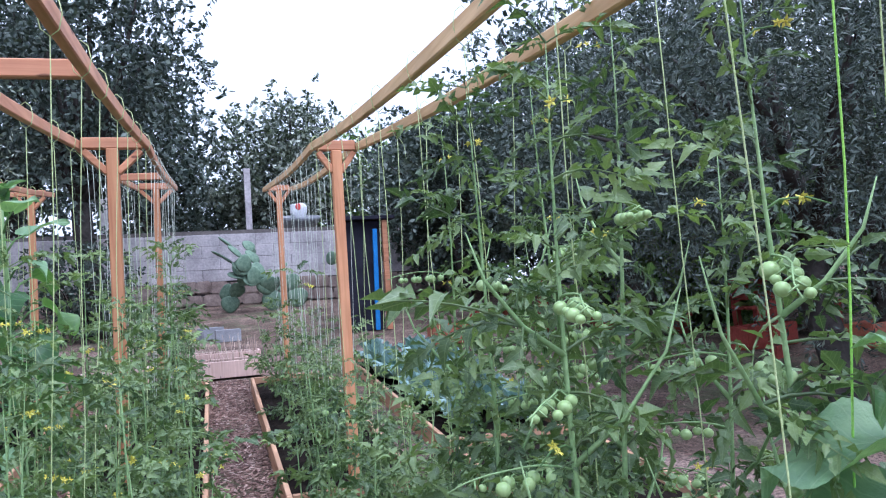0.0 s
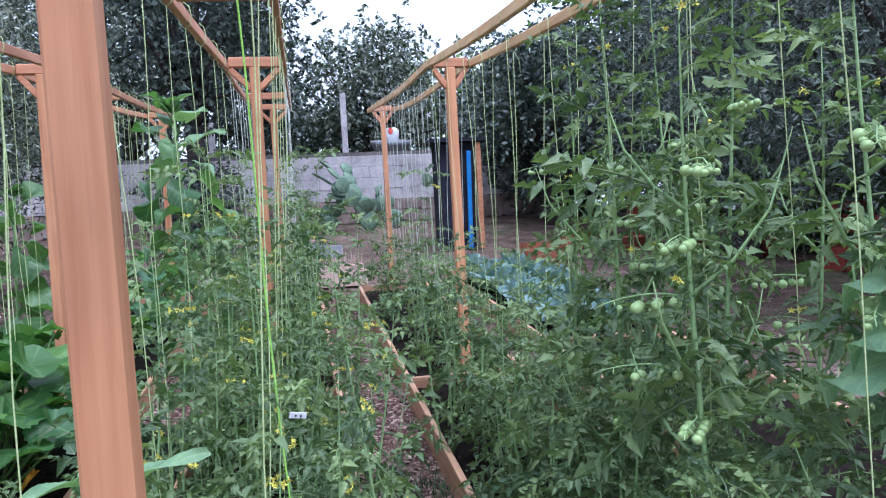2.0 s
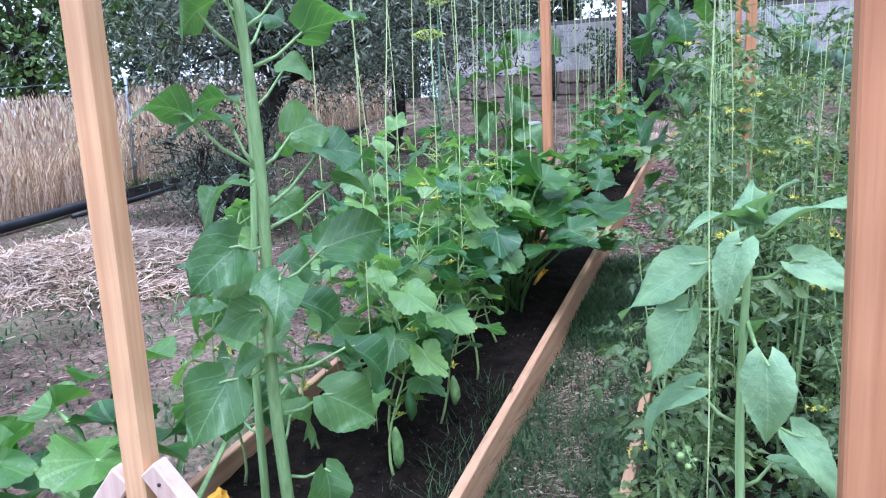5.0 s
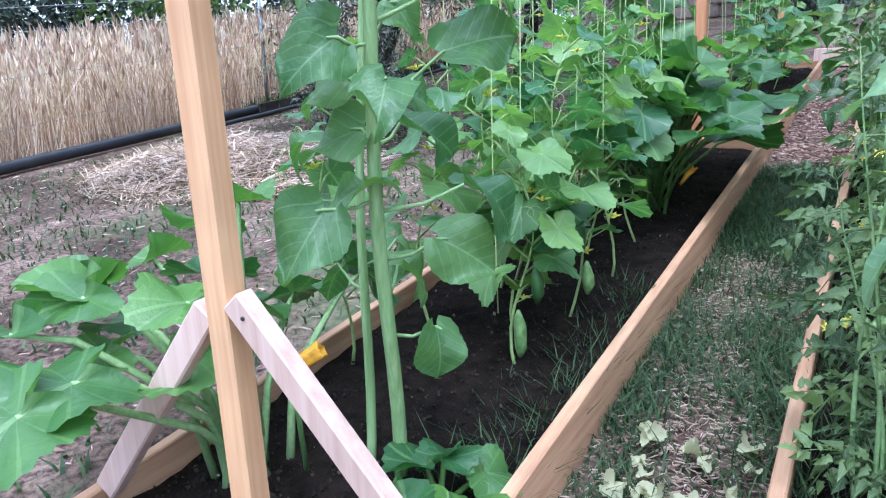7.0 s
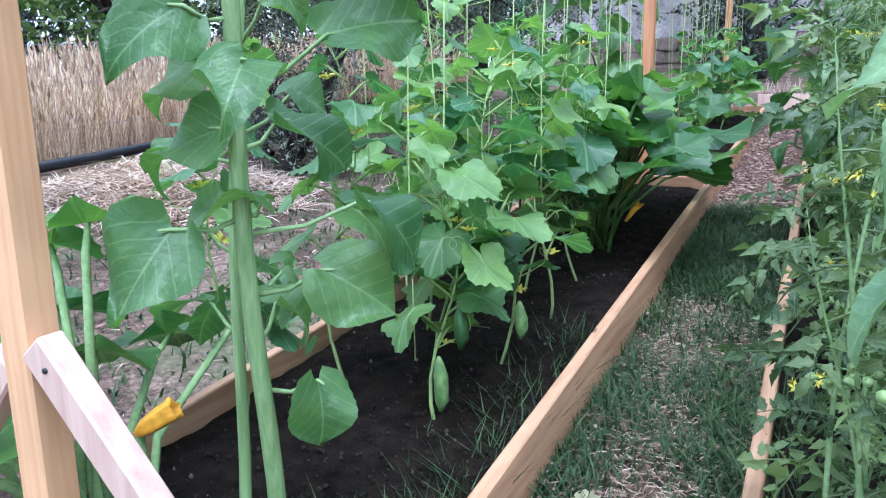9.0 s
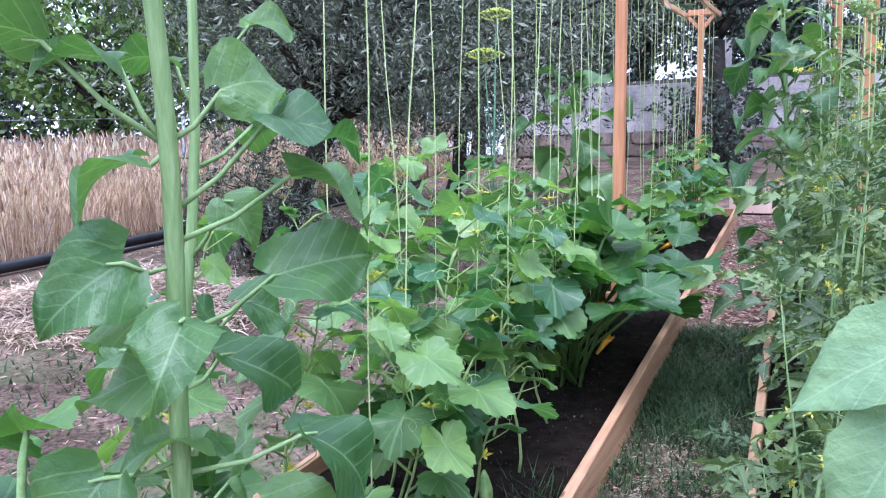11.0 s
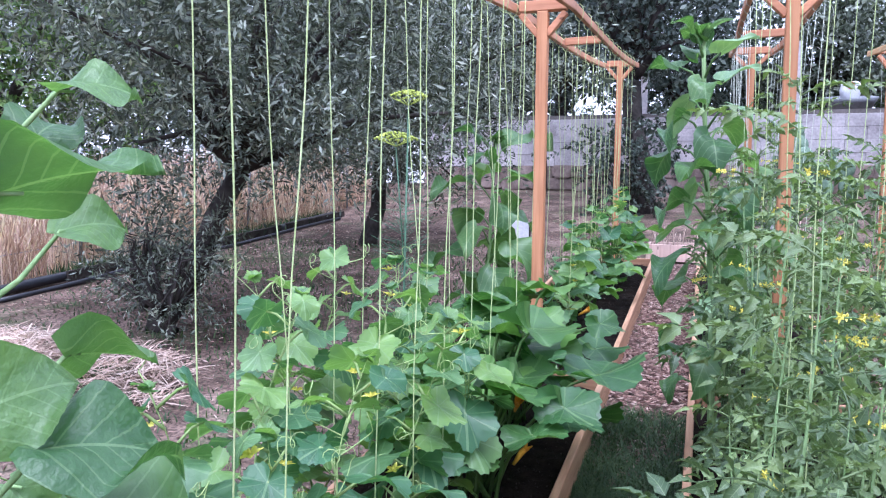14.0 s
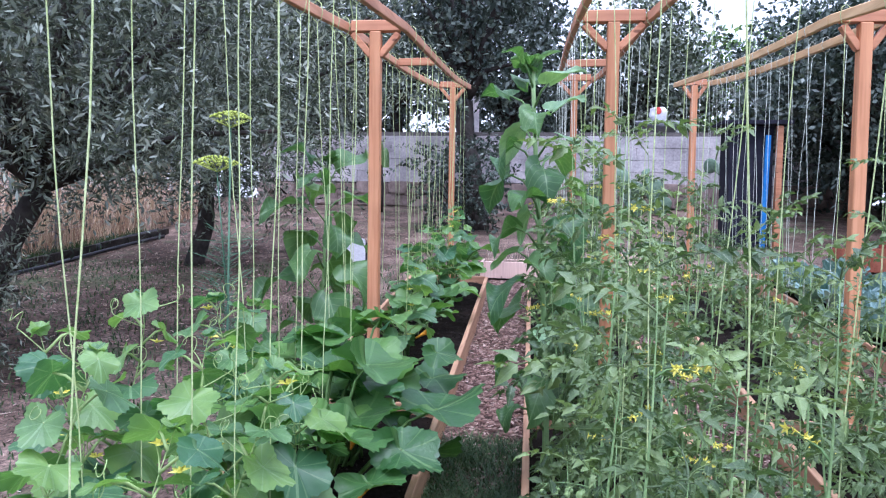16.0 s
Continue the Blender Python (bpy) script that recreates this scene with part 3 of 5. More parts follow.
def tomato_leaf(length, seed):
    """A compound leaf: a curved rachis with paired toothed leaflets."""
    r = random.Random(seed)
    g = Geo()
    pts = [Vector((0.02 * math.sin(3 * t), length * t, -0.55 * length * t * t + 0.12 * length * t)) for t in np.linspace(0, 1, 6)]
    g.tube(pts, [0.0042, 0.0036, 0.003, 0.0025, 0.002, 0.0014], 4, False)

    def leaflet(base, heading, size, tilt):
        m = Matrix.Translation(base) @ Euler((tilt + r.uniform(-0.5, 0.5), r.uniform(-0.9, 0.9), heading)).to_matrix().to_4x4()
        half = ((0.0, 0.0), (0.25, 0.2), (0.17, 0.36), (0.25, 0.5), (0.0, 1.0))
        rib = (0.0, 0.22, 0.36, 0.55, 1.0)
        dro = r.uniform(0.1, 0.8)
        vs, uv = [], []
        for (hx, hy), ry in zip(half, rib):
            for s, yy in ((-1, hy), (0, ry), (1, hy)):
                vs.append(m @ Vector((s * hx * size, yy * size, (abs(s) * hx * r.uniform(0.2, 0.9) - dro * yy * yy) * size)))
                uv.append((0.5 + s * hx, yy))
        fs = []
        for i in range(len(half) - 1):
            a = i * 3
            fs += [(a, a + 1, a + 4, a + 3), (a + 1, a + 2, a + 5, a + 4)]
        g.add(vs, fs, uv)
    for k, t in enumerate((0.22, 0.34, 0.46, 0.56, 0.67, 0.77, 0.87, 0.95)):
        p = pts[0].lerp(pts[-1], t)
        p.z = -0.55 * length * t * t + 0.12 * length * t
        size = length * (0.2, 0.11, 0.27, 0.12, 0.28, 0.14, 0.25, 0.17)[k] * r.uniform(0.8, 1.2)
        for s in (-1, 1):
            stem_out = Vector((s * 0.06 * length * r.uniform(0.2, 1.0), 0.02 * length, 0))
            leaflet(p + stem_out, -s * r.uniform(0.6, 1.35), size, r.uniform(-0.5, 0.3))
    leaflet(pts[-1], r.uniform(-0.2, 0.2), length * 0.28, -0.6)
    return g


SUN_LEAF = [blade(0.19, 0.17, heart, 0.2, 0.35 + 0.35 * k, 0.04, 4, 18, k, 0.015).mesh("sunflower_leaf", L_SUN) for k in range(4)]
SUN4_LEAF = [blade(0.27, 0.22, heart, 0.15, 0.5 + 0.3 * k, 0.04, 4, 26, k + 29, 0.045).mesh("broad_sunflower_leaf", L_SUN2) for k in range(3)]
SUN3_LEAF = [blade(0.25, 0.125, lance, 0.3, 0.5 + 0.3 * k, 0.02, 4, 18, k + 19, 0.035).mesh("young_sunflower_leaf", L_SUN2) for k in range(3)]
CUC_LEAF = [lobed(0.102, 5, 0.2, 0.04, -0.12 + 0.1 * k, 0.14, k).mesh("cucumber_leaf", L_CUC) for k in range(4)]
ZUC_LEAF = [lobed(0.155, 5, 0.14, 0.04, 0.36 - 0.1 * k, 0.17, 20 + k).mesh("squash_leaf", L_ZUC) for k in range(4)]
TOM_LEAF = [tomato_leaf(0.15 + 0.02 * k, 40 + k).mesh("tomato_leaf", L_TOM) for k in range(7)]
CAB_LEAF = [blade(0.24, 0.2, lambda t: 0.35 + 0.65 * math.sin(math.pi * min(1, t + 0.08)) ** 0.6 if t < 0.98 else 0.2, 0.35, -0.6 + 0.2 * k, 0.02, 3, 8, k + 60, 0.03).mesh("cabbage_leaf", L_CAB) for k in range(3)]


def petals(n, length, width, open_=1.0, mat=PETAL):
    g = Geo()
    for k in range(n):
        w = 2 * math.pi * k / n
        q = Matrix.Rotation(w, 4, "Z") @ Matrix.Rotation(-open_, 4, "X")
        vs = [(0, 0, 0), (-width / 2, 0, length * 0.5), (0, -0.004, length * 0.5), (width / 2, 0, length * 0.5), (0, length * 0.12, length)]
        g.add([q @ Vector(v) for v in vs], [(0, 2, 1), (0, 3, 2), (1, 2, 4), (2, 3, 4)])
    return g


def flower_mesh():
    g = petals(5, 0.024, 0.011, 1.15)
    g.tube([(0, 0, 0), (0, 0, 0.012)], [0.004, 0.002], 5)
    return g.mesh("flower", PETAL)


FLOWER = flower_mesh()


def bloom_mesh():
    g = petals(5, 0.017, 0.0075, 1.0)
    g.tube([(0, 0, -0.008), (0, 0, 0.008)], [0.0015, 0.0025], 4)
    return g.mesh("flower", PETAL)


BLOOM = bloom_mesh()


def fruit_mesh(mat, r=0.021):
    g = Geo()
    g.ball((0, 0, 0), r, 8, 6, 0.92)
    return g.mesh("tomato", mat)


FRUIT = [fruit_mesh(TOMATO, 0.0125), fruit_mesh(TOMATO, 0.0155), fruit_mesh(TOMATO_R, 0.014)]


def stalk_mesh():
    g = Geo()
    g.tube([(0, 0, 0), (0, 0.04, 0.0), (0.005, 0.09, -0.03), (0, 0.13, -0.08)], [0.004, 0.003, 0.0026, 0.002], 5)
    return g.mesh("stalk", STEM_D)


STALK = stalk_mesh()


def truss_mesh():
    """A long arching fruit stalk with short side stalks."""
    g = Geo()
    pts = [Vector((0.006 * math.sin(9 * t), 0.24 * t, 0.05 * t - 0.09 * t * t)) for t in np.linspace(0, 1, 8)]
    g.tube(pts, [0.0026 - 0.0002 * i for i in range(8)], 5)
    for k in range(8):
        p = pts[0].lerp(pts[-1], 0.2 + 0.1 * k)
        g.tube([p + Vector((0, 0, 0.012)), p + Vector((0.014 if k % 2 else -0.014, 0.004, 0.002))], 0.0016, 4)
    return g.mesh("stalk", STEM)


TRUSS = truss_mesh()


def aim(p, yaw, pitch, roll=0.0, s=1.0):
    """A pose at p whose +y points along the compass angle yaw (0 is +y, turning left) and rises by pitch."""
    return Matrix.Translation(p) @ Euler((pitch, 0, yaw)).to_matrix().to_4x4() @ Matrix.Rotation(roll, 4, "Y") @ Matrix.Scale(s, 4)


# ---------------------------------------------------------------- plants


def tomato_plant(seed, height, leaves, trusses, flowers, ripe=0.0, bushy=1.0, spread=0.12):
    r = random.Random(seed)
    plant = thing("tomato_plant", (0, 0, 0), "leafy green tomato vine tied up a twine with unripe fruit", "tomato plant", "tomato vines")
    stems, tips = [], []
    for k in range(3 if bushy > 0.7 else 1):
        ph, amp = r.random() * 6, r.uniform(0.02, 0.05)
        ox, oy = (r.uniform(-spread, spread), r.uniform(-spread, spread)) if k else (0, 0)
        h = height * (1 if k == 0 else r.uniform(0.6, 0.9))
        pts = [Vector((ox * t + amp * math.sin(ph + 4 * t), oy * t + amp * math.cos(ph + 3 * t) - amp * math.cos(ph), h * t)) for t in np.linspace(0, 1, 11)]
        g = Geo()
        g.tube(pts, [(0.0095 if bushy < 0.7 else 0.0064) * (1 - 0.9 * (i / 10) ** 1.5) for i in range(11)], 6)
        if bushy < 0.7:
            for i in (2, 3, 4, 5, 6, 7):
                w, L = 2.4 * i + r.random(), r.uniform(0.16, 0.26)
                d = Vector((math.cos(w), math.sin(w), 0))
                arm = [pts[i], pts[i] + d * L * 0.4 + Vector((0, 0, L * 0.3)), pts[i] + d * L * 0.75 + Vector((0, 0, L * 0.75)), pts[i] + d * L * 0.9 + Vector((0, 0, L * 1.2))]
                g.tube(arm, [0.006, 0.0045, 0.003, 0.001], 6)
                tips.extend(arm[1:])
        put("stem", g.mesh("stem", STEM), plant)
        stems.append(pts)

    def on(k, t):
        f = t * 10
        i = min(9, int(f))
        return stems[k][i].lerp(stems[k][i + 1], f - i)
    for i in range(leaves):
        t = 0.06 + 0.92 * (i + r.random()) / leaves
        k = i % len(stems)
        s = (1.0 - 0.4 * max(0, t - 0.5) * 2) * r.uniform(0.7, 1.1) * 0.9
        root = tips[i % len(tips)] if tips and i % 3 == 0 else on(k, t)
        put("leaf", r.choice(TOM_LEAF), plant, aim(root, i * 2.4 + r.uniform(-0.5, 0.5), r.uniform(-0.6, 0.85) + (0.3 if t > 0.8 else 0), r.uniform(-0.9, 0.9), s))
    for k in range(len(stems)):
        for i in range(3):
            put("leaf", r.choice(TOM_LEAF), plant, aim(stems[k][-1], i * 2.1 + k, r.uniform(0.3, 1.1), r.uniform(-0.6, 0.6), r.uniform(0.4, 0.6)))
    for i in range(trusses):
        t = (0.28 if bushy < 0.7 else 0.16) + 0.5 * (i + r.random() * 0.6) / max(1, trusses)
        yaw = r.random() * 6.28
        m = aim(on(0, t), yaw, r.uniform(-0.1, 0.3))
        st = put("fruit_truss", TRUSS, plant, m)
        for j in range(r.randint(5, 8)):
            put("tomato", r.choice(FRUIT[:2]) if r.random() >= ripe else FRUIT[2], st, Matrix.Translation(((0.016 if j % 2 else -0.016), 0.05 + 0.024 * j, -0.012 - 0.0045 * j)) @ Matrix.Scale(r.uniform(0.75, 1.12) * (1.05 - 0.05 * j), 4))
    for i in range(flowers):
        t = 0.6 + 0.38 * r.random()
        st = put("flower_truss", STALK, plant, aim(on(i % len(stems), t), r.random() * 6.28, r.uniform(0.2, 0.8), 0, 0.7))
        for j in range(3 if bushy < 0.7 else 5):
            put("flower", BLOOM, st, Matrix.Translation((r.uniform(-0.03, 0.03), 0.06 + 0.02 * j, -0.01 - 0.012 * j)) @ Euler((r.uniform(0.5, 2.6), r.uniform(-0.8, 0.8), r.random() * 6)).to_matrix().to_4x4() @ Matrix.Scale(r.uniform(0.85, 1.3), 4))
    return plant


def sunflower(name, base, height, leaves, r0, meshes, label, top=True, seed=0, size=(0.8, 1.3), lean=(0, 0), petiole=0.13, sag=(-0.75, 0.1)):
    r = random.Random(seed)
    pl = thing(name, base, label, "sunflower")
    pts = [Vector((lean[0] * t + 0.012 * math.sin(5 * t), lean[1] * t + 0.01 * math.cos(6 * t) - 0.01, height * t - 0.02)) for t in np.linspace(0, 1, 13)]
    g = Geo()
    g.tube(pts, [r0 * (1 - 0.45 * i / 12) for i in range(13)], 9)
    put("stem", g.mesh("stem", STEM_S), pl)
    for i in range(leaves):
        t = 0.12 + 0.86 * i / leaves
        f = t * 12
        k = min(11, int(f))
        p = pts[k].lerp(pts[k + 1], f - k)
        yaw = i * 2.4 + r.uniform(-0.4, 0.4)
        d = Vector((-math.sin(yaw), math.cos(yaw), 0))
        up = 1.05 if t < 0.85 else 1.2
        L = petiole * (1.25 - 0.5 * t) * r.uniform(0.8, 1.2)
        q = [p, p + d * L * 0.5 + Vector((0, 0, L * up * 0.6)), p + d * L + Vector((0, 0, L * up * 0.8))]
        pg = Geo()
        pg.tube(q, [0.006, 0.005, 0.004], 6)
        s = r.uniform(*size) * (1.1 - 0.35 * abs(t - 0.45))
        st = put("petiole", pg.mesh("petiole", STEM_D), pl)
        put("leaf", r.choice(meshes), st, aim(q[-1], yaw, r.uniform(*sag) if t < 0.85 else r.uniform(0.2, 0.9), r.uniform(-0.35, 0.35), s))
    if top:
        for i in range(7):
            put("leaf", r.choice(meshes), pl, aim(pts[-1], i * 0.9, r.uniform(0.4, 1.2), r.uniform(-0.4, 0.4), r.uniform(0.35, 0.6)))
    return pl


def leafed_sunflower(base, height, r0, slope, facing, meshes, leaf_len, leaves, label, seed, crown=6):
    """A sunflower whose leaves are set one by one: height of the joint, sideways reach and height of the leaf's foot,
    heading (0 or 180 degrees, plus a turn to the back), pitch, roll towards the front, and length."""
    r = random.Random(seed)
    pl = thing("sunflower", base, label, "sunflower")
    b = Vector(base)
    pts = [Vector((slope[0] * z + 0.006 * math.sin(7 * z), slope[1] * z + 0.006 * math.cos(6 * z) - 0.006, z)) for z in np.linspace(-0.03, height, 16)]
    g = Geo()
    g.tube(pts, [r0 * (1 - 0.4 * i / 15) for i in range(16)], 12)
    put("stem", g.mesh("stem", STEM_S), pl)
    a = math.radians(facing)
    side, back = Vector((math.cos(a), math.sin(a), 0)), Vector((-math.sin(a), math.cos(a), 0))
    for zj, reach, zf, head, pitch, roll, size in leaves:
        j = Vector((slope[0] * (zj - b.z), slope[1] * (zj - b.z), zj - b.z))
        turn = math.radians(head)
        away = math.sin(turn) * 0.09
        f = Vector((slope[0] * (zf - b.z), slope[1] * (zf - b.z), zf - b.z)) + side * reach + back * away
        m = j.lerp(f, 0.5) + Vector((0, 0, -0.012))
        pg = Geo()
        tip = f + (side * math.cos(turn) + back * math.sin(turn)) * 0.02
        pg.tube([j, m, f, tip], [0.0046, 0.0036, 0.003, 0.002], 7)
        st = put("petiole", pg.mesh("petiole", STEM), pl)
        put("leaf", meshes[int(r.random() * len(meshes))], st, aim(f, turn + a - math.pi / 2, pitch + 0.15, roll * (1 if math.cos(turn) > 0 else -1), size * 0.9 / leaf_len))
    for i in range(crown):
        put("leaf", meshes[i % len(meshes)], pl, aim(pts[-1], i * 1.1, r.uniform(0.3, 1.15), r.uniform(-0.4, 0.4), r.uniform(0.3, 0.55)))
    return pl


def tendril(pl, p, r, long_=0.22):
    g = Geo()
    d = Vector((r.uniform(-1, 1), r.uniform(-1, 1), r.uniform(-0.1, 0.6))).normalized()
    side = d.cross(Vector((0, 0, 1))).normalized()
    up = side.cross(d)
    pts = []
    for i in range(31):
        t = i / 30
        c = max(0.0, t - 0.4) / 0.6
        w = c * 11
        rad = 0.022 * (1 - 0.6 * c) * min(1, c * 4)
        pts.append(p + d * long_ * (t if t < 0.4 else 0.4 + 0.18 * c) + side * (rad * math.sin(w) + 0.02 * math.sin(t * 4)) + up * (rad * (1 - math.cos(w)) + 0.04 * t))
    g.tube(pts, [0.002 - 0.0012 * i / 30 for i in range(31)], 4)
    put("tendril", g.mesh("tendril", TENDRIL), pl)


def cucumber_plant(base, height, leaves, seed, fruit=1, lean=(0, 0), scale=1.0):
    r = random.Random(seed)
    pl = thing("cucumber_plant", base, "climbing cucumber vine with broad lobed leaves and tendrils", "cucumber plant", "cucumber vines")
    ph = r.random() * 6
    pts = [Vector((lean[0] * t + 0.04 * math.sin(ph + 7 * t) - 0.04 * math.sin(ph), lean[1] * t + 0.04 * math.cos(ph + 6 * t) - 0.04 * math.cos(ph), height * t - 0.02)) for t in np.linspace(0, 1, 13)]
    g = Geo()
    g.tube(pts, [0.0055 * (1 - 0.85 * i / 12) for i in range(13)], 6)
    put("vine", g.mesh("vine", TENDRIL), pl)
    for i in range(leaves):
        t = 0.26 + 0.74 * i / leaves
        k = min(11, int(t * 12))
        p = pts[k].lerp(pts[k + 1], t * 12 - k)
        yaw = i * 2.6 + r.uniform(-0.6, 0.6)
        d = Vector((-math.sin(yaw), math.cos(yaw), 0))
        L = r.uniform(0.08, 0.15) * (1 - 0.5 * t)
        q = [p, p + d * L * 0.6 + Vector((0, 0, L * 0.5)), p + d * L + Vector((0, 0, L * 0.6))]
        pg = Geo()
        pg.tube(q, [0.004, 0.0035, 0.003], 5)
        st = put("petiole", pg.mesh("petiole", TENDRIL), pl)
        s = scale * r.uniform(0.75, 1.2) * (1.15 if t < 0.6 else 1.0 - 0.9 * (t - 0.6))
        put("leaf", r.choice(CUC_LEAF), st, aim(q[-1], yaw, r.uniform(-0.85, 0.0), r.uniform(-0.4, 0.4), s))
        if r.random() < 0.3:
            put("flower", FLOWER, pl, aim(p + d * 0.04, yaw, r.uniform(-0.5, 0.4), 0, r.uniform(0.9, 1.5)))
        if r.random() < 0.7 and t > 0.25:
            tendril(pl, p, r)
    for i in range(3):
        put("leaf", r.choice(CUC_LEAF), pl, aim(pts[-1], i * 2.2 + seed, r.uniform(0.0, 0.9), r.uniform(-0.6, 0.6), r.uniform(0.22, 0.4)))
    for i in range(fruit):
        c = Geo()
        L = r.uniform(0.1, 0.15)
        c.tube([(0, 0, 0), (0, 0, -0.02), (0.004, 0, -0.05), (0.006, 0, -L + 0.03), (0.002, 0, -L)], [0.004, 0.013, 0.019, 0.018, 0.006], 10)
        p = pts[3 + 2 * i]
        put("cucumber", c.mesh("cucumber", CUKE if i else CUKE_P), pl, Matrix.Translation(p + Vector((r.uniform(0.02, 0.06), -0.03, 0.0))))
    return pl


def squash_plant(base, leaves, spread, height, seed, scale=1.0, flowers=2, arcs=(0.0, 6.28), thick=1.0, label="bushy squash plant with big ruffled leaves on thick stalks"):
    r = random.Random(seed)
    pl = thing("squash_plant", base, label, "squash plant", "squash plants")
    for i in range(leaves):
        yaw = arcs[0] + (arcs[1] - arcs[0]) * ((i * 0.618) % 1.0) + r.uniform(-0.15, 0.15)
        out = spread * r.uniform(0.15, 1.0)
        h = height * r.uniform(0.55, 1.0) * (1.1 - 0.45 * out / spread)
        d = Vector((-math.sin(yaw), math.cos(yaw), 0))
        q = [d * 0.03 + Vector((r.uniform(-0.06, 0.06), r.uniform(-0.06, 0.06), 0)), d * out * 0.3 + Vector((0, 0, h * 0.5)), d * out * 0.75 + Vector((0, 0, h * 0.92)), d * out + Vector((0, 0, h))]
        g = Geo()
        g.tube(q, [0.0085 * thick, 0.007 * thick, 0.006 * thick, 0.005], 7)
        st = put("stalk", g.mesh("stalk", STALK_G if thick == 1.0 else STEM), pl)
        put("leaf", r.choice(ZUC_LEAF), st, aim(q[-1], yaw, r.uniform(-0.35, 0.2), r.uniform(-0.45, 0.45), scale * r.uniform(0.75, 1.25)))
    for i in range(flowers):
        yaw = r.uniform(*arcs)
        d = Vector((-math.sin(yaw), math.cos(yaw), 0))
        g = petals(5, 0.065, 0.034, 0.3)
        g.tube([(0, 0, -0.05), (0, 0, 0), (0, 0, 0.03)], [0.006, 0.012, 0.016], 8)
        fl = put("flower", g.mesh("flower", SQUASH), pl, aim(d * 0.16 + Vector((0, 0, 0.16)), yaw, -0.9 + r.uniform(-0.3, 0.3)))
    return pl

# ---------------------------------------------------------------- trees


def tree(name, x, y, trunk_h, crown_z, radii, clumps, per, leaf, mat, label, seed, lean=(0, 0), trunk_r=0.16, low=0.45, category="olive tree", broad=0.13):
    """A forked trunk with limbs out to leaf clumps that fill an uneven crown."""
    r = random.Random(seed)
    base = Vector((x, y, gz(x, y)))
    tr = thing(name, base, label, category)
    fork = Vector((lean[0], lean[1], trunk_h))
    g = Geo()
    g.tube([(0, 0, -0.1), (0.02, 0, 0.08), fork * 0.35 + Vector((0.05, 0.02, 0)), fork * 0.7 + Vector((-0.04, 0.03, 0)), fork],
           [trunk_r * 1.5, trunk_r * 1.15, trunk_r, trunk_r * 0.9, trunk_r * 0.85], 10)
    cz = crown_z
    near = y < 10 and -6 < x < 6
    clumps, per = int(clumps * 1.35), int(per * (2.3 if near else 0.72))
    centres = []
    while len(centres) < clumps:
        p = Vector((r.gauss(0, 1), r.gauss(0, 1), r.gauss(0, 1))).normalized()
        k = r.uniform(0.2, 1.0) ** 0.6 * (1 + 0.25 * noise.noise(p * 1.7 + Vector((seed, 0, 0))))
        c = Vector((lean[0] + p.x * radii[0] * k, lean[1] + p.y * radii[1] * k, cz + p.z * radii[2] * k))
        if c.z > low:
            centres.append(c)
    limbs = [centres[i] for i in range(0, len(centres), max(1, len(centres) // 16))]
    for i, c in enumerate(limbs):
        m = fork.lerp(c, 0.5) + Vector((r.uniform(-0.2, 0.2), r.uniform(-0.2, 0.2), 0.2))
        g.tube([fork, fork.lerp(m, 0.5), m, c.lerp(m, 0.4), c], [trunk_r * 0.5, trunk_r * 0.38, trunk_r * 0.26, trunk_r * 0.16, 0.012], 6)
    wood_ = put("trunk", g.mesh("trunk", BARK), tr, None, "dark gnarled trunk with limbs")
    if category == "shrub":
        tagged(wood_, "thin dark twigs", kind="stuff")
    # leaves, many at once
    R = np.random.RandomState(seed)
    row = 12
    twigs = clumps * per // row
    n = twigs * row
    cc = np.array([tuple(c) for c in centres])[R.randint(0, clumps, twigs)]
    sig = 0.13 * (radii[0] + radii[2]) / 2
    foot = cc + R.normal(size=(twigs, 3)) * sig * np.array([1, 1, 0.8])
    run = R.normal(size=(twigs, 3))
    run[:, 2] -= 0.35
    run /= np.linalg.norm(run, axis=1, keepdims=True)
    reach = leaf * R.uniform(2.2, 4.2, size=(twigs, 1))
    step = np.tile(np.linspace(0.05, 1.0, row), twigs)[:, None]
    run, reach = np.repeat(run, row, axis=0), np.repeat(reach, row, axis=0)
    pos = np.repeat(foot, row, axis=0) + run * reach * step
    pos[:, 2:] -= 0.22 * reach * step * step
    d = np.cross(run, R.normal(size=(n, 3)))
    d /= np.linalg.norm(d, axis=1, keepdims=True)
    d = d * 0.75 + run * 0.6
    d /= np.linalg.norm(d, axis=1, keepdims=True)
    s = np.cross(d, R.normal(size=(n, 3)))
    s /= np.linalg.norm(s, axis=1, keepdims=True)
    L = leaf * R.uniform(0.6, 1.2, size=(n, 1)) * (0.84 if near else 1.05)
    W = L * (broad if near else 0.28)
    quad = np.stack([pos, pos + d * L * 0.5 + s * W, pos + d * L, pos + d * L * 0.5 - s * W], 1).reshape(-1, 3)
    me = bpy.data.meshes.new("crown")
    me.vertices.add(4 * n)
    me.vertices.foreach_set("co", quad.ravel())
    me.loops.add(4 * n)
    me.loops.foreach_set("vertex_index", np.arange(4 * n, dtype=np.int32))
    me.polygons.add(n)
    me.polygons.foreach_set("loop_start", np.arange(0, 4 * n, 4, dtype=np.int32))
    me.update(calc_edges=True)
    me.validate()
    me.materials.append(mat)
    tagged(put("crown", me, tr, None, "dense crown of small narrow leaves"), kind="stuff")
    return tr


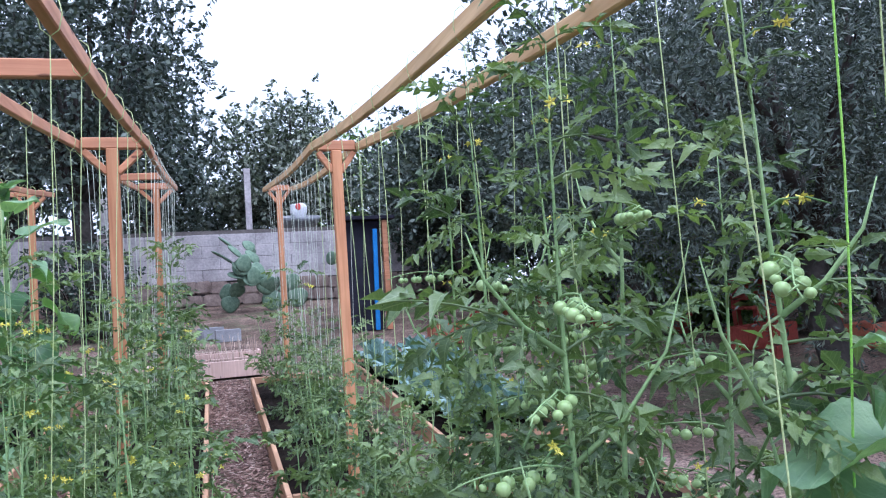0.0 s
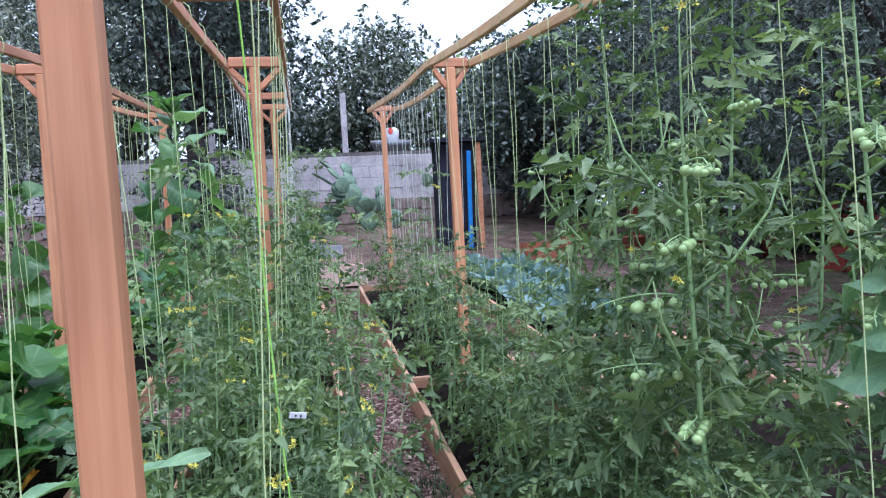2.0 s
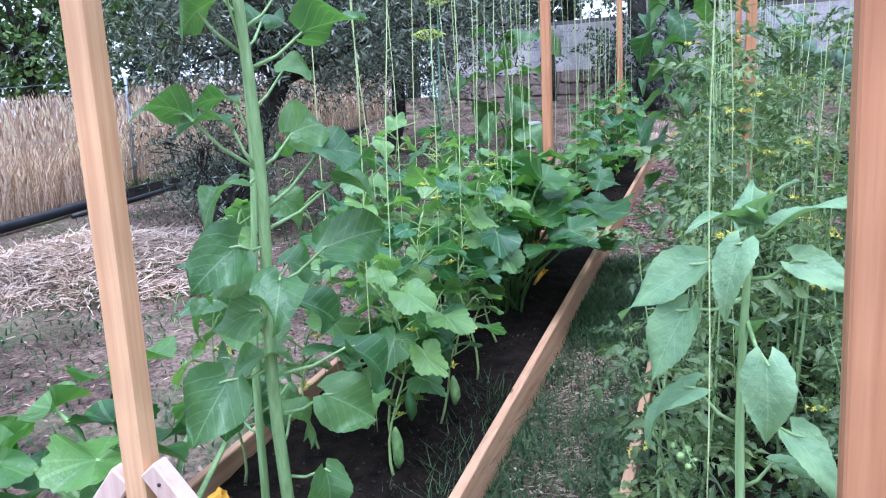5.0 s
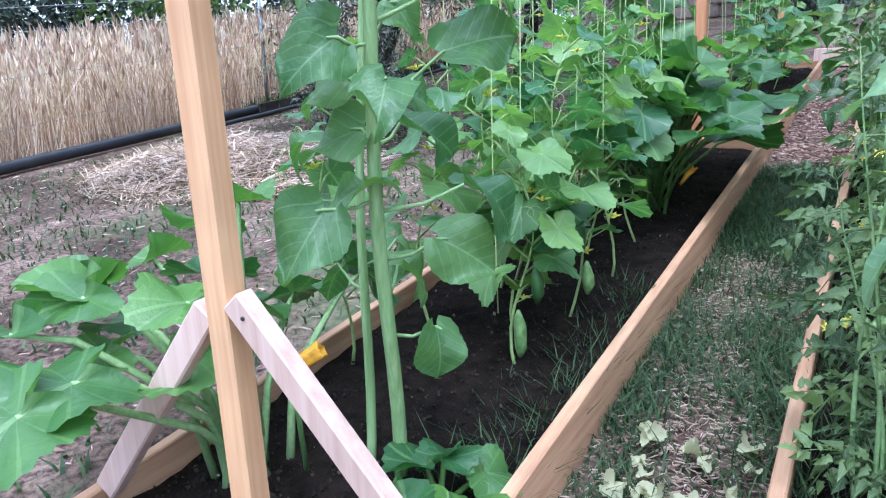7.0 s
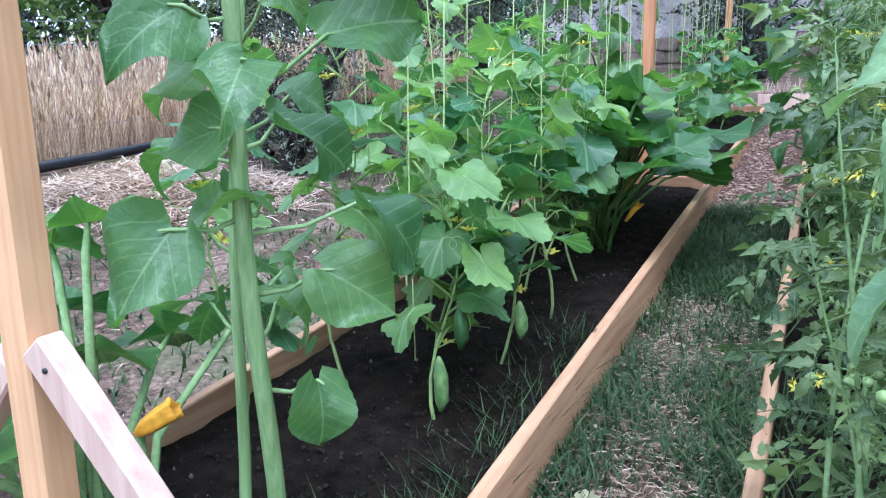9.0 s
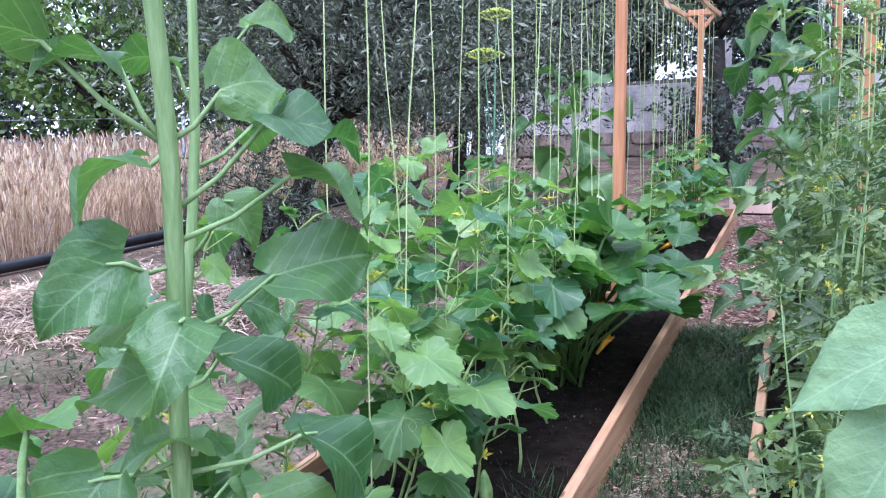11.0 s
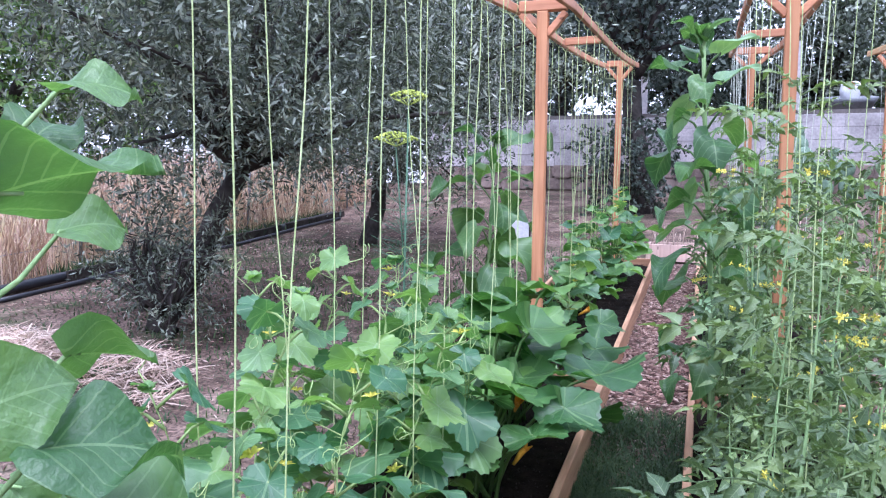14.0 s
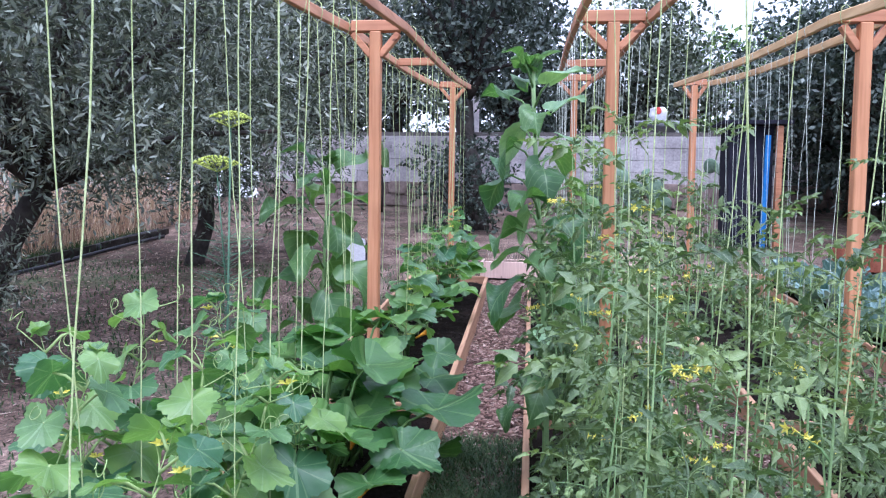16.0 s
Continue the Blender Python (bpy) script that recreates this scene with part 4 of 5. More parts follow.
OL = "old olive tree with a dense grey-green crown"
tree("olive_tree", -5.0, 5.15, 1.3, 2.85, (2.2, 2.2, 1.75), 230, 120, 0.085, OLIVE, OL + " and hanging branches", 1, (0.5, 0.4), 0.1, 0.85)
tree("olive_tree", -5.4, 9.9, 1.5, 2.9, (2.6, 2.4, 2.0), 230, 110, 0.1, OLIVE, OL, 2, (0.3, 0), 0.11, 0.9)
# The right-hand olives take the darker leaf to deepen their shade by colour.
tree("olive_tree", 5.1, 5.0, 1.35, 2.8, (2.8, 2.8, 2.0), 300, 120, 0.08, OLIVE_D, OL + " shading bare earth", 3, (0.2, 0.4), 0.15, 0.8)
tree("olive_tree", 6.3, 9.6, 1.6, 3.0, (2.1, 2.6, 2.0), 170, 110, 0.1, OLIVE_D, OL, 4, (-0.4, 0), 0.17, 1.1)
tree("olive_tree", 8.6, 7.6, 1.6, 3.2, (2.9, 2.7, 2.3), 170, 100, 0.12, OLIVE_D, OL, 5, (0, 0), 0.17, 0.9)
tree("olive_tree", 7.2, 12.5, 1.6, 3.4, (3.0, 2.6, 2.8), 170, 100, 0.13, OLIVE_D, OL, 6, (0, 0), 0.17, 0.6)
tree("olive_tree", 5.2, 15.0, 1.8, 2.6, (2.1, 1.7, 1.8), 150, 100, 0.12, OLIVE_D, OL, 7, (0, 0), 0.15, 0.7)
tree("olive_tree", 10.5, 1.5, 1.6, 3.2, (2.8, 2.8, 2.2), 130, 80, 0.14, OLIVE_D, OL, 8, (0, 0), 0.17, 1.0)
DK = "tall dark evergreen tree behind the boundary wall"
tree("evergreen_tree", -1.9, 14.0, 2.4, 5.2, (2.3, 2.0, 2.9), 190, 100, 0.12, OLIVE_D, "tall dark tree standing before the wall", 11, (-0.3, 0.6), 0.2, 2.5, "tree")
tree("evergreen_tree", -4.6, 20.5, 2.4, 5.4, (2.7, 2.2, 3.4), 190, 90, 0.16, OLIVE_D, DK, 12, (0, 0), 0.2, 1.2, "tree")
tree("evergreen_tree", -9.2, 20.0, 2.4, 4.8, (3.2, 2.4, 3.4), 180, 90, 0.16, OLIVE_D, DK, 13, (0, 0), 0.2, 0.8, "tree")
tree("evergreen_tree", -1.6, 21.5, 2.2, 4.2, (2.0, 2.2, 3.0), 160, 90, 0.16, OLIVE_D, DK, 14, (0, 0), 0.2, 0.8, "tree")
tree("evergreen_tree", 2.4, 24.0, 2.2, 3.9, (2.8, 2.4, 2.6), 170, 90, 0.17, OLIVE, DK, 15, (0, 0), 0.2, 0.6, "tree")
tree("evergreen_tree", 8.0, 21.5, 2.2, 3.4, (3.4, 2.4, 2.3), 180, 90, 0.17, OLIVE_D, DK, 16, (0, 0), 0.2, 0.6, "tree")
FT = "broad leafy tree beyond the dry field"
tree("broadleaf_tree", -14.5, 11.5, 1.8, 3.4, (3.2, 3.0, 2.6), 160, 90, 0.17, GREENT, FT, 17, (0, 0), 0.2, 0.6, "tree")
tree("broadleaf_tree", -15.5, 17.0, 1.8, 4.0, (3.8, 3.0, 3.4), 160, 90, 0.19, OLIVE_D, FT, 18, (0, 0), 0.2, 0.4, "tree")
tree("broadleaf_tree", -16.5, 6.0, 1.8, 3.4, (3.2, 3.0, 2.8), 140, 90, 0.18, OLIVE_D, FT, 19, (0, 0), 0.2, 0.4, "tree")
tree("broadleaf_tree", -17.5, 23.5, 1.8, 4.6, (4.5, 3.0, 4.0), 160, 90, 0.2, OLIVE_D, FT, 20, (0, 0), 0.2, 0.4, "tree")
for k, (x, y, h, w) in enumerate(((-20, 1, 2.4, 3.2), (-20, 7, 2.6, 3.4), (-21, 13, 2.8, 3.6), (-12.5, 21, 2.6, 3.0), (-7, 23.5, 3.2, 3.0), (11.5, 16, 3.0, 3.4), (12.5, 10, 3.0, 3.4), (13.5, 4.5, 3.0, 3.4), (0.8, 26, 2.2, 3.2), (6.5, 26, 3.2, 3.4), (9.6, 17.5, 2.6, 3.0), (13.5, 20.5, 3.2, 3.6), (8.0, 10.2, 1.5, 1.6), (6.0, 17.2, 2.0, 2.2))):
    tree("hedge_tree", x, y, 0.9, h, (w, 2.2, h), 130, 80, 0.2, OLIVE_D if k % 3 else GREENT, "dense leafy hedge tree closing off the distance", 40 + k, (0, 0), 0.14, 0.1, "tree")

SHOOT = "leafy olive shoots sprouting round the trunk foot"
tree("olive_shoots", -4.75, 4.95, 0.15, 0.55, (0.6, 0.5, 0.5), 20, 40, 0.07, OLIVE, SHOOT, 61, (0, 0), 0.03, 0.1, "shrub")
tree("olive_shoots", -5.6, 5.6, 0.15, 0.5, (0.7, 0.5, 0.5), 20, 40, 0.07, OLIVE, SHOOT, 62, (0, 0), 0.03, 0.1, "shrub")
tree("olive_shoots", -2.1, 13.5, 0.2, 0.9, (1.0, 0.6, 0.9), 60, 60, 0.09, OLIVE_D, "dark leafy undergrowth round the tall tree foot", 63, (0, 0), 0.03, 0.1, "shrub")

# ---------------------------------------------------------------- boundary wall
WALL_Y = 17.0


def boundary_wall():
    x0, x1 = -7.2, 6.0
    z0 = gz(0, WALL_Y)
    bm = bmesh.new()
    bmesh.ops.create_cube(bm, size=1.0)
    bmesh.ops.transform(bm, verts=bm.verts, matrix=Matrix.Translation(((x0 + x1) / 2, WALL_Y + 0.13, z0 + 0.82)) @ Matrix.Diagonal((x1 - x0, 0.18, 1.7, 1)))
    wall = part("wall_north", bm, MORTAR, None)
    tagged(wall, "old boundary wall of concrete blocks on a rough stone footing", "wall", kind="structure")
    r = random.Random(5)
    bl = []
    for k in range(4):
        b = bmesh.new()
        bmesh.ops.create_cube(b, size=1.0)
        bmesh.ops.bevel(b, geom=b.edges, offset=0.03, segments=1, affect="EDGES")
        me = bpy.data.meshes.new("block")
        b.to_mesh(me)
        b.free()
        me.materials.append(BLOCK)
        bl.append(me)
    for j in range(4):
        x = x0 + (0.39 if j % 2 else 0)
        while x < x1 - 0.2:
            w = 0.78
            if not (3 == j and r.random() < 0.05):
                put("block", bl[j % 4], wall, Matrix.Translation((x + w / 2, WALL_Y + 0.02 + r.uniform(-0.006, 0.006), z0 + 0.66 + 0.262 * j)) @ Matrix.Rotation(r.uniform(-0.008, 0.008), 4, "Y") @ Matrix.Diagonal((w - 0.006, 0.12 + r.uniform(0, 0.012), 0.258, 1)))
            x += w
    st = []
    for k in range(5):
        b = bmesh.new()
        bmesh.ops.create_cube(b, size=1.0)
        for v in b.verts:
            v.co += Vector((r.uniform(-0.09, 0.09), r.uniform(-0.08, 0.08), r.uniform(-0.09, 0.09)))
        bmesh.ops.bevel(b, geom=b.edges, offset=0.1, segments=2, affect="EDGES")
        me = bpy.data.meshes.new("stone")
        b.to_mesh(me)
        b.free()
        me.materials.append(STONE)
        st.append(me)
    for j, zz in enumerate((0.12, 0.38)):
        x = x0
        while x < x1:
            w = r.uniform(0.24, 0.5)
            put("stone", r.choice(st), wall, Matrix.Translation((x + w / 2, WALL_Y - 0.04, z0 + zz + r.uniform(-0.02, 0.02))) @ Matrix.Diagonal((w * 0.98, 0.26, 0.27, 1)))
            x += w


boundary_wall()


def prickly_pear(x, y, pads, size, seed, z=None):
    r = random.Random(seed)
    pl = thing("prickly_pear", (x, y, gz(x, y) if z is None else z), "clump of flat grey-green prickly pear pads", "cactus")
    g = Geo()
    vs, fs = [], []
    g.ball((0, 0, 0.5), 0.5, 12, 8)
    for i, v in enumerate(g.v):
        g.v[i] = Vector((v[0] * (0.6 + 0.4 * v[2]) * 1.3, v[1] * 0.2, v[2]))
    me = g.mesh("pad", CACTUS)
    tips = [(Matrix.Identity(4), size)]
    put("pad", me, pl, Matrix.Scale(size, 4))
    for i in range(pads):
        m, s = r.choice(tips[-6:])
        s2 = s * r.uniform(0.78, 1.0)
        n = m @ Matrix.Translation((r.uniform(-0.2, 0.2) * s, 0, s * 0.88)) @ Euler((r.uniform(-0.5, 0.5), r.uniform(-0.95, 0.95), r.uniform(-0.7, 0.7))).to_matrix().to_4x4()
        tips.append((n, s2))
        put("pad", me, pl, n @ Matrix.Scale(s2, 4))
    return pl


prickly_pear(1.2, 15.6, 16, 0.42, 3)
prickly_pear(1.75, 15.9, 14, 0.42, 8)
prickly_pear(0.35, 15.7, 3, 0.36, 5)
prickly_pear(2.6, 13.5, 12, 0.4, 12)


def column_cactus(x, y):
    pl = thing("column_cactus", (x, y, gz(x, y)), "tall ribbed column cactus with pale tips", "cactus")
    g = Geo()
    g.tube([(0, 0, 0), (0.02, 0, 0.5), (-0.01, 0, 1.0)], [0.07, 0.06, 0.06], 8)
    put("trunk", g.mesh("trunk", BARK), pl)
    for k, (dx, h, b) in enumerate(((0, 0.55, 1.0), (0.12, 0.42, 0.95), (-0.1, 0.3, 0.95))):
        c = Geo()
        for i in range(9):
            t = i / 8
            for a in range(16):
                w = a * math.pi / 8
                rr = (0.075 if a % 2 else 0.055) * math.sqrt(max(0.02, 1 - t ** 4))
                c.v.append((dx + rr * math.cos(w), rr * math.sin(w), b + h * t))
                c.uv.append((0, 0))
        c.f = [(i * 16 + a, i * 16 + (a + 1) % 16, (i + 1) * 16 + (a + 1) % 16, (i + 1) * 16 + a) for i in range(8) for a in range(16)]
        c.f.append(tuple(8 * 16 + a for a in range(16)))
        put("arm", c.mesh("arm", CUKE_P), pl)


column_cactus(-4.1, 15.9)

# ---------------------------------------------------------------- field, fence and pipe


def strands(n, place, height, width, mat, name, label, category, bend=0.35, seg=2, parent=None, heads=0.0):
    R = random.Random(len(name) * 13 + n)
    g = Geo()
    for _ in range(n):
        x, y = place(R)
        p = Vector((x, y, gz(x, y) - 0.01))
        h = height * R.uniform(0.4, 1.2)
        w = R.random() * 6.28
        d = Vector((math.cos(w), math.sin(w), 0))
        s = Vector((-d.y, d.x, 0)) * width * R.uniform(0.6, 1.3)
        b = bend * h * R.uniform(0.2, 1.2)
        m = p + Vector((0, 0, h * 0.55)) + d * b * 0.3
        t = p + Vector((0, 0, h)) + d * b
        g.add([p - s, p + s, m + s * 0.8, m - s * 0.8, t], [(0, 1, 2, 3), (3, 2, 4)])
        if R.random() < heads:
            q = s.normalized() * width * 3.2
            e = t + Vector((0, 0, 0.09)) + d * 0.03
            g.add([t - Vector((0, 0, 0.04)), t + q, e, t - q], [(0, 1, 2, 3)])
    ob = put(name, g.mesh(name, mat, False), parent)
    return tagged(ob, label, category, kind="stuff")


strands(26000, lambda R: (-7.7 - 9.0 * R.random() ** 1.6, R.uniform(-2, 15.5)), 1.0, 0.0045, FIELD, "dry_field_grass", "tall dry straw-coloured wild grass beyond the fence", "grass", 0.8, heads=0.95)


def pipe(name, pts, r, label):
    pl = thing(name, pts[0], label, "pipe")
    o = Vector(pts[0])
    g = Geo()
    smooth = []
    for a, b in zip(pts, pts[1:]):
        for k in range(6):
            smooth.append(Vector(a).lerp(Vector(b), k / 6) - o + Vector((0.03 * math.sin(len(smooth) * 0.7), 0, 0)))
    smooth.append(Vector(pts[-1]) - o)
    g.tube(smooth, r, 9)
    put("hose", g.mesh("hose", PIPE), pl)


pipe("irrigation_pipe", [(-7.35, y, gz(0, y) + 0.075) for y in (1.2, 3.2, 5.2, 6.6, 8.4, 10.5, 12.6)], 0.055, "thick black irrigation pipe lying along the field edge")
pipe("irrigation_pipe", [(-7.15, y, gz(0, y) + 0.03) for y in (5.4, 7.2, 9.4, 12.4)], 0.028, "thin black irrigation pipe lying on the earth")


def edging():
    for y in (7.4, 9.6, 11.8):
        b = thing("edging_board", (-7.3, y, gz(0, y)), "weathered grey board edging the field bank", "edging board", "edging boards")
        part("plank", beam_bm((0, -1.0, 0.06 - 0.084), (0.02, 1.0, 0.06 + 0.084), 0.04, 0.16), BARK, b)


edging()
strands(1800, lambda R: (-7.55 + R.gauss(0, 0.12), R.uniform(6.5, 12.5)), 0.2, 0.008, GRASS, "bank_weeds", "low green weeds along the bank", "weeds", 0.7)


def fence():
    f = thing("wire_fence", (-7.75, 6, gz(0, 6)), "thin steel posts with wire strung between", "fence")
    o = f.location
    ys = (1.2, 7.0, 10.4, 13.8)
    for y in ys:
        g = Geo()
        z = gz(0, y) - o.z
        g.tube([(0.02 * math.sin(y), y - o.y, z - 0.1), (0.03, y - o.y + 0.02, z + 1.45)], 0.024, 8)
        put("post", g.mesh("post", STEEL), f)
    for h in (0.35, 0.8, 1.2, 1.42):
        g = Geo()
        g.tube([(0, y - o.y, gz(0, y) - o.z + h) for y in ys], 0.003, 4)
        put("wire", g.mesh("wire", STEEL), f)


fence()


def hay_heap(x, y, rad, h, n):
    R = random.Random(31)
    g = Geo()
    for _ in range(n):
        a, q = R.random() * 6.28, R.random() ** 0.55
        px, py = x + rad * q * math.cos(a), y + rad * 0.7 * q * math.sin(a)
        z = gz(px, py) + h * (1 - q ** 1.6) * R.uniform(0.1, 1.0) + 0.01
        L, w = R.uniform(0.08, 0.3), R.random() * 6.28
        d = Vector((math.cos(w), math.sin(w), R.uniform(-0.25, 0.3)))
        s = Vector((-d.y, d.x, 0.3)) * R.uniform(0.002, 0.005)
        p = Vector((px, py, z))
        m = p + d * L * 0.5 + Vector((0, 0, R.uniform(0, 0.03)))
        e = p + d * L
        g.add([p - s, p + s, m + s, m - s, e], [(0, 1, 2, 3), (3, 2, 4)])
    tagged(put("hay_heap", g.mesh("hay_heap", STRAWM, False)), "loose heap of cut dry hay on the ground", "hay", kind="stuff")


hay_heap(-5.15, 3.75, 1.35, 0.3, 5200)
strands(14000, lambda R: (R.uniform(-7, -2.3), R.uniform(-1.5, 10)), 0.06, 0.006, GRASS, "lawn_weeds", "sparse low green weeds on the earth", "weeds", 1.2)


def litter(name, n, place, mat, size, label, slim=1.0):
    R = random.Random(n)
    g = Geo()
    for _ in range(n):
        x, y = place(R)
        L, w = R.uniform(0.5, 1.3) * size, R.random() * 6.28
        d = Vector((math.cos(w), math.sin(w), R.uniform(-0.3, 0.3))) * L
        s = Vector((-math.sin(w), math.cos(w), R.uniform(-0.4, 0.4))) * L * R.uniform(0.2, 0.5) * slim
        u = Vector((0, 0, L * 0.18))
        p = Vector((x, y, gz(x, y) + 0.004 + R.uniform(0, 0.012)))
        g.add([p - d, p + s * 0.9, p + d, p - s, p - d * 0.8 + u, p + s * 0.7 + u, p + d * 0.8 + u, p - s * 0.8 + u], [(4, 5, 6, 7), (0, 1, 5, 4), (1, 2, 6, 5), (2, 3, 7, 6), (3, 0, 4, 7)])
    tagged(put(name, g.mesh(name, mat, False)), label, "ground cover", kind="stuff")


litter("bark_mulch", 9000, lambda R: (R.uniform(-0.07, 0.36), R.uniform(1.5, 9.2)), CHIPS, 0.022, "reddish-brown bark chips covering the path between beds")
litter("bark_mulch", 8000, lambda R: (R.uniform(-1.34, -0.91), 3.5 + 5.7 * R.random() ** 0.85), CHIPS, 0.022, "reddish-brown bark chips covering the path between beds")
litter("bark_mulch", 2600, lambda R: (R.uniform(-1.34, -0.91), R.uniform(-0.4, 2.8)), CHIPS, 0.013, "trodden brown bits on the path")
litter("straw_litter", 7500, lambda R: (max(-1.33, min(-0.92, R.gauss(-1.1, 0.11))), -0.4 + 3.9 * R.random() ** 1.1), STRAWM, 0.0125, "bleached straw bits trodden into the path", 0.24)
strands(3600, lambda R: (R.choice((-1.33, -0.92)) + abs(R.gauss(0, 0.09)) * (1 if R.random() < 0.5 else -1) if R.random() < 0.6 else R.uniform(-1.33, -0.92), -0.3 + 4.6 * R.random()), 0.075, 0.0024, GRASS, "path_grass", "fine green grass growing along the path", "grass", 1.5)
TUFTS = [(rng.choice((-1.3, -1.22, -0.97, -1.1)), 0.7 + 3.5 * rng.random() ** 0.6) for _ in range(64)]


def tuft(R):
    x, y = R.choice(TUFTS)
    return min(-0.92, max(-1.34, R.gauss(x, 0.055))), R.gauss(y, 0.09)


strands(12000, tuft, 0.065, 0.0026, GRASS, "path_grass", "dense dark green grass tuft on the path", "grass", 1.6)
strands(3000, lambda R: (R.uniform(-1.33, -0.92), 2.9 + 1.5 * R.random()), 0.075, 0.003, GRASS, "path_grass", "thick dark green grass across the shaded path", "grass", 1.3)
strands(4000, lambda R: (R.uniform(-0.07, 0.36), -0.2 + 3.4 * R.random() ** 1.3), 0.1, 0.0028, GRASS, "path_grass", "fine green grass growing along the path", "grass", 0.9)
strands(1500, lambda R: (min(-1.39, -1.46 + R.gauss(0, 0.06)), R.uniform(0.5, 2.2)), 0.15, 0.003, GRASS, "bed_grass", "weed grass sprouting from the bed soil", "grass", 0.9)
strands(1300, lambda R: (max(-0.86, -0.82 + R.gauss(0, 0.08)), R.uniform(0.5, 1.9)), 0.17, 0.003, GRASS, "bed_grass", "weed grass sprouting along the board", "grass", 0.9)
litter("earth_litter", 3500, lambda R: (R.uniform(-7.2, -2.3), R.uniform(-2, 14)), STRAWM, 0.022, "pale straw bits on the earth", 0.3)
litter("earth_litter", 8000, lambda R: (R.uniform(-7.2, -2.3), R.uniform(-2, 14)), CHIPS, 0.02, "dry leaf and straw litter on the earth")
litter("earth_litter", 3500, lambda R: (R.uniform(1.3, 7), R.uniform(-1, 12)), CHIPS, 0.025, "dry brown litter on the earth")

# ---------------------------------------------------------------- plants in the beds


def bed_top(x, y):
    return gz(x, y) + 0.09


def place_tomatoes():
    tall = [tomato_plant(100 + k, 1.95 + 0.1 * k, 84, 7, 2, 0.0, 0.5) for k in range(3)]
    low = [tomato_plant(250 + k, 0.88, 36, 1, 0, 0.04, 1.0, 0.18) for k in range(3)]
    high = [tomato_plant(150 + k, 1.6, 40, 3, 1, 0.05, 1.0, 0.16) for k in range(3)]
    bush = [tomato_plant(200 + k, 1.36, 48, 1, 3, 0.0, 1.0, 0.16) for k in range(4)]
    used = set()

    def stand(src, x, y, s):
        m = Matrix.Translation((x, y, bed_top(x, y) - 0.01)) @ Matrix.Rotation(rng.random() * 6.28, 4, "Z")
        if src.name in used:
            ob = copy_thing(src, m)
        else:
            used.add(src.name)
            ob = src
            ob.matrix_basis = m
        ob.scale = (s, s, s)
        return ob
    # bed C: single tall stems nearest, a high stretch, then low plants
    for k, (x, y) in enumerate(((0.65, 1.18), (0.93, 0.98), (0.9, 1.5), (0.62, 1.75), (1.0, 2.0), (0.7, 2.3), (0.98, 1.25))):
        stand(tall[k % 3], x, y, 1.0 if k < 5 else 0.9)
    i = 0
    y = 1.2
    while y < 8.2:
        for x in (0.6, 0.95):
            src = high[i % 3] if 1.7 < y < 2.6 and x > 0.8 else low[i % 3]
            stand(src, x + rng.uniform(-0.06, 0.06), y + rng.uniform(-0.1, 0.1), rng.uniform(0.85, 1.1))
            i += 1
        y += 0.4 if y < 3.6 else 0.9
    # bed B: a thick hedge of vines
    y = 1.4
    while y < 8.2:
        for x in (-0.68, -0.3):
            stand(bush[i % 4], x + rng.uniform(-0.05, 0.05), y + rng.uniform(-0.1, 0.1), rng.uniform(0.82, 1.08) + (0.08 if y > 2.5 else -0.05))
            i += 1
        y += 0.42 if y < 3.8 else 0.86
    for x, y in ((-0.3, 1.0), (-0.74, 1.2), (-0.2, 1.3), (-0.45, 1.75), (-0.5, 2.4), (-0.13, 1.75), (-0.12, 2.3), (-0.14, 2.9)):
        stand(bush[i % 4], x, y, 0.78 if y < 1.5 else 0.95)
        i += 1
    for x, y in ((0.78, 1.1), (0.55, 0.95), (0.8, 1.5), (0.52, 1.45), (0.78, 2.0), (0.5, 2.0), (0.78, 2.9), (1.05, 1.7)):
        stand(low[i % 3], x, y, rng.uniform(0.95, 1.15))
        i += 1
    for k, src in enumerate(tall + low + high + bush):
        if src.name not in used:
            stand(src, 1.0 - 0.1 * k, 2.7 + 0.1 * k, 0.9)


place_tomatoes()

SF = "tall sunflower with thick pale stem and drooping heart-shaped leaves"
LOWER = [
    (0.84, -0.11, 0.83, 200, -1.0, 0.7, 0.18), (0.81, 0.166, 0.85, 0, -0.6, 0.5, 0.2), (0.71, 0.1, 0.75, -20, -0.6, 0.9, 0.17),
    (0.54, 0.077, 0.58, -70, -1.35, 0.1, 0.14), (0.63, 0.03, 0.68, 30, -0.6, 0.7, 0.17), (0.95, -0.025, 0.97, 170, -0.45, 0.5, 0.15),
    (0.94, 0.055, 0.98, 20, -0.6, 0.8, 0.17), (0.84, 0.02, 0.86, 180, 0.1, 0.2, 0.16), (1.04, 0.01, 1.06, 255, -0.5, 0.3, 0.14),
]
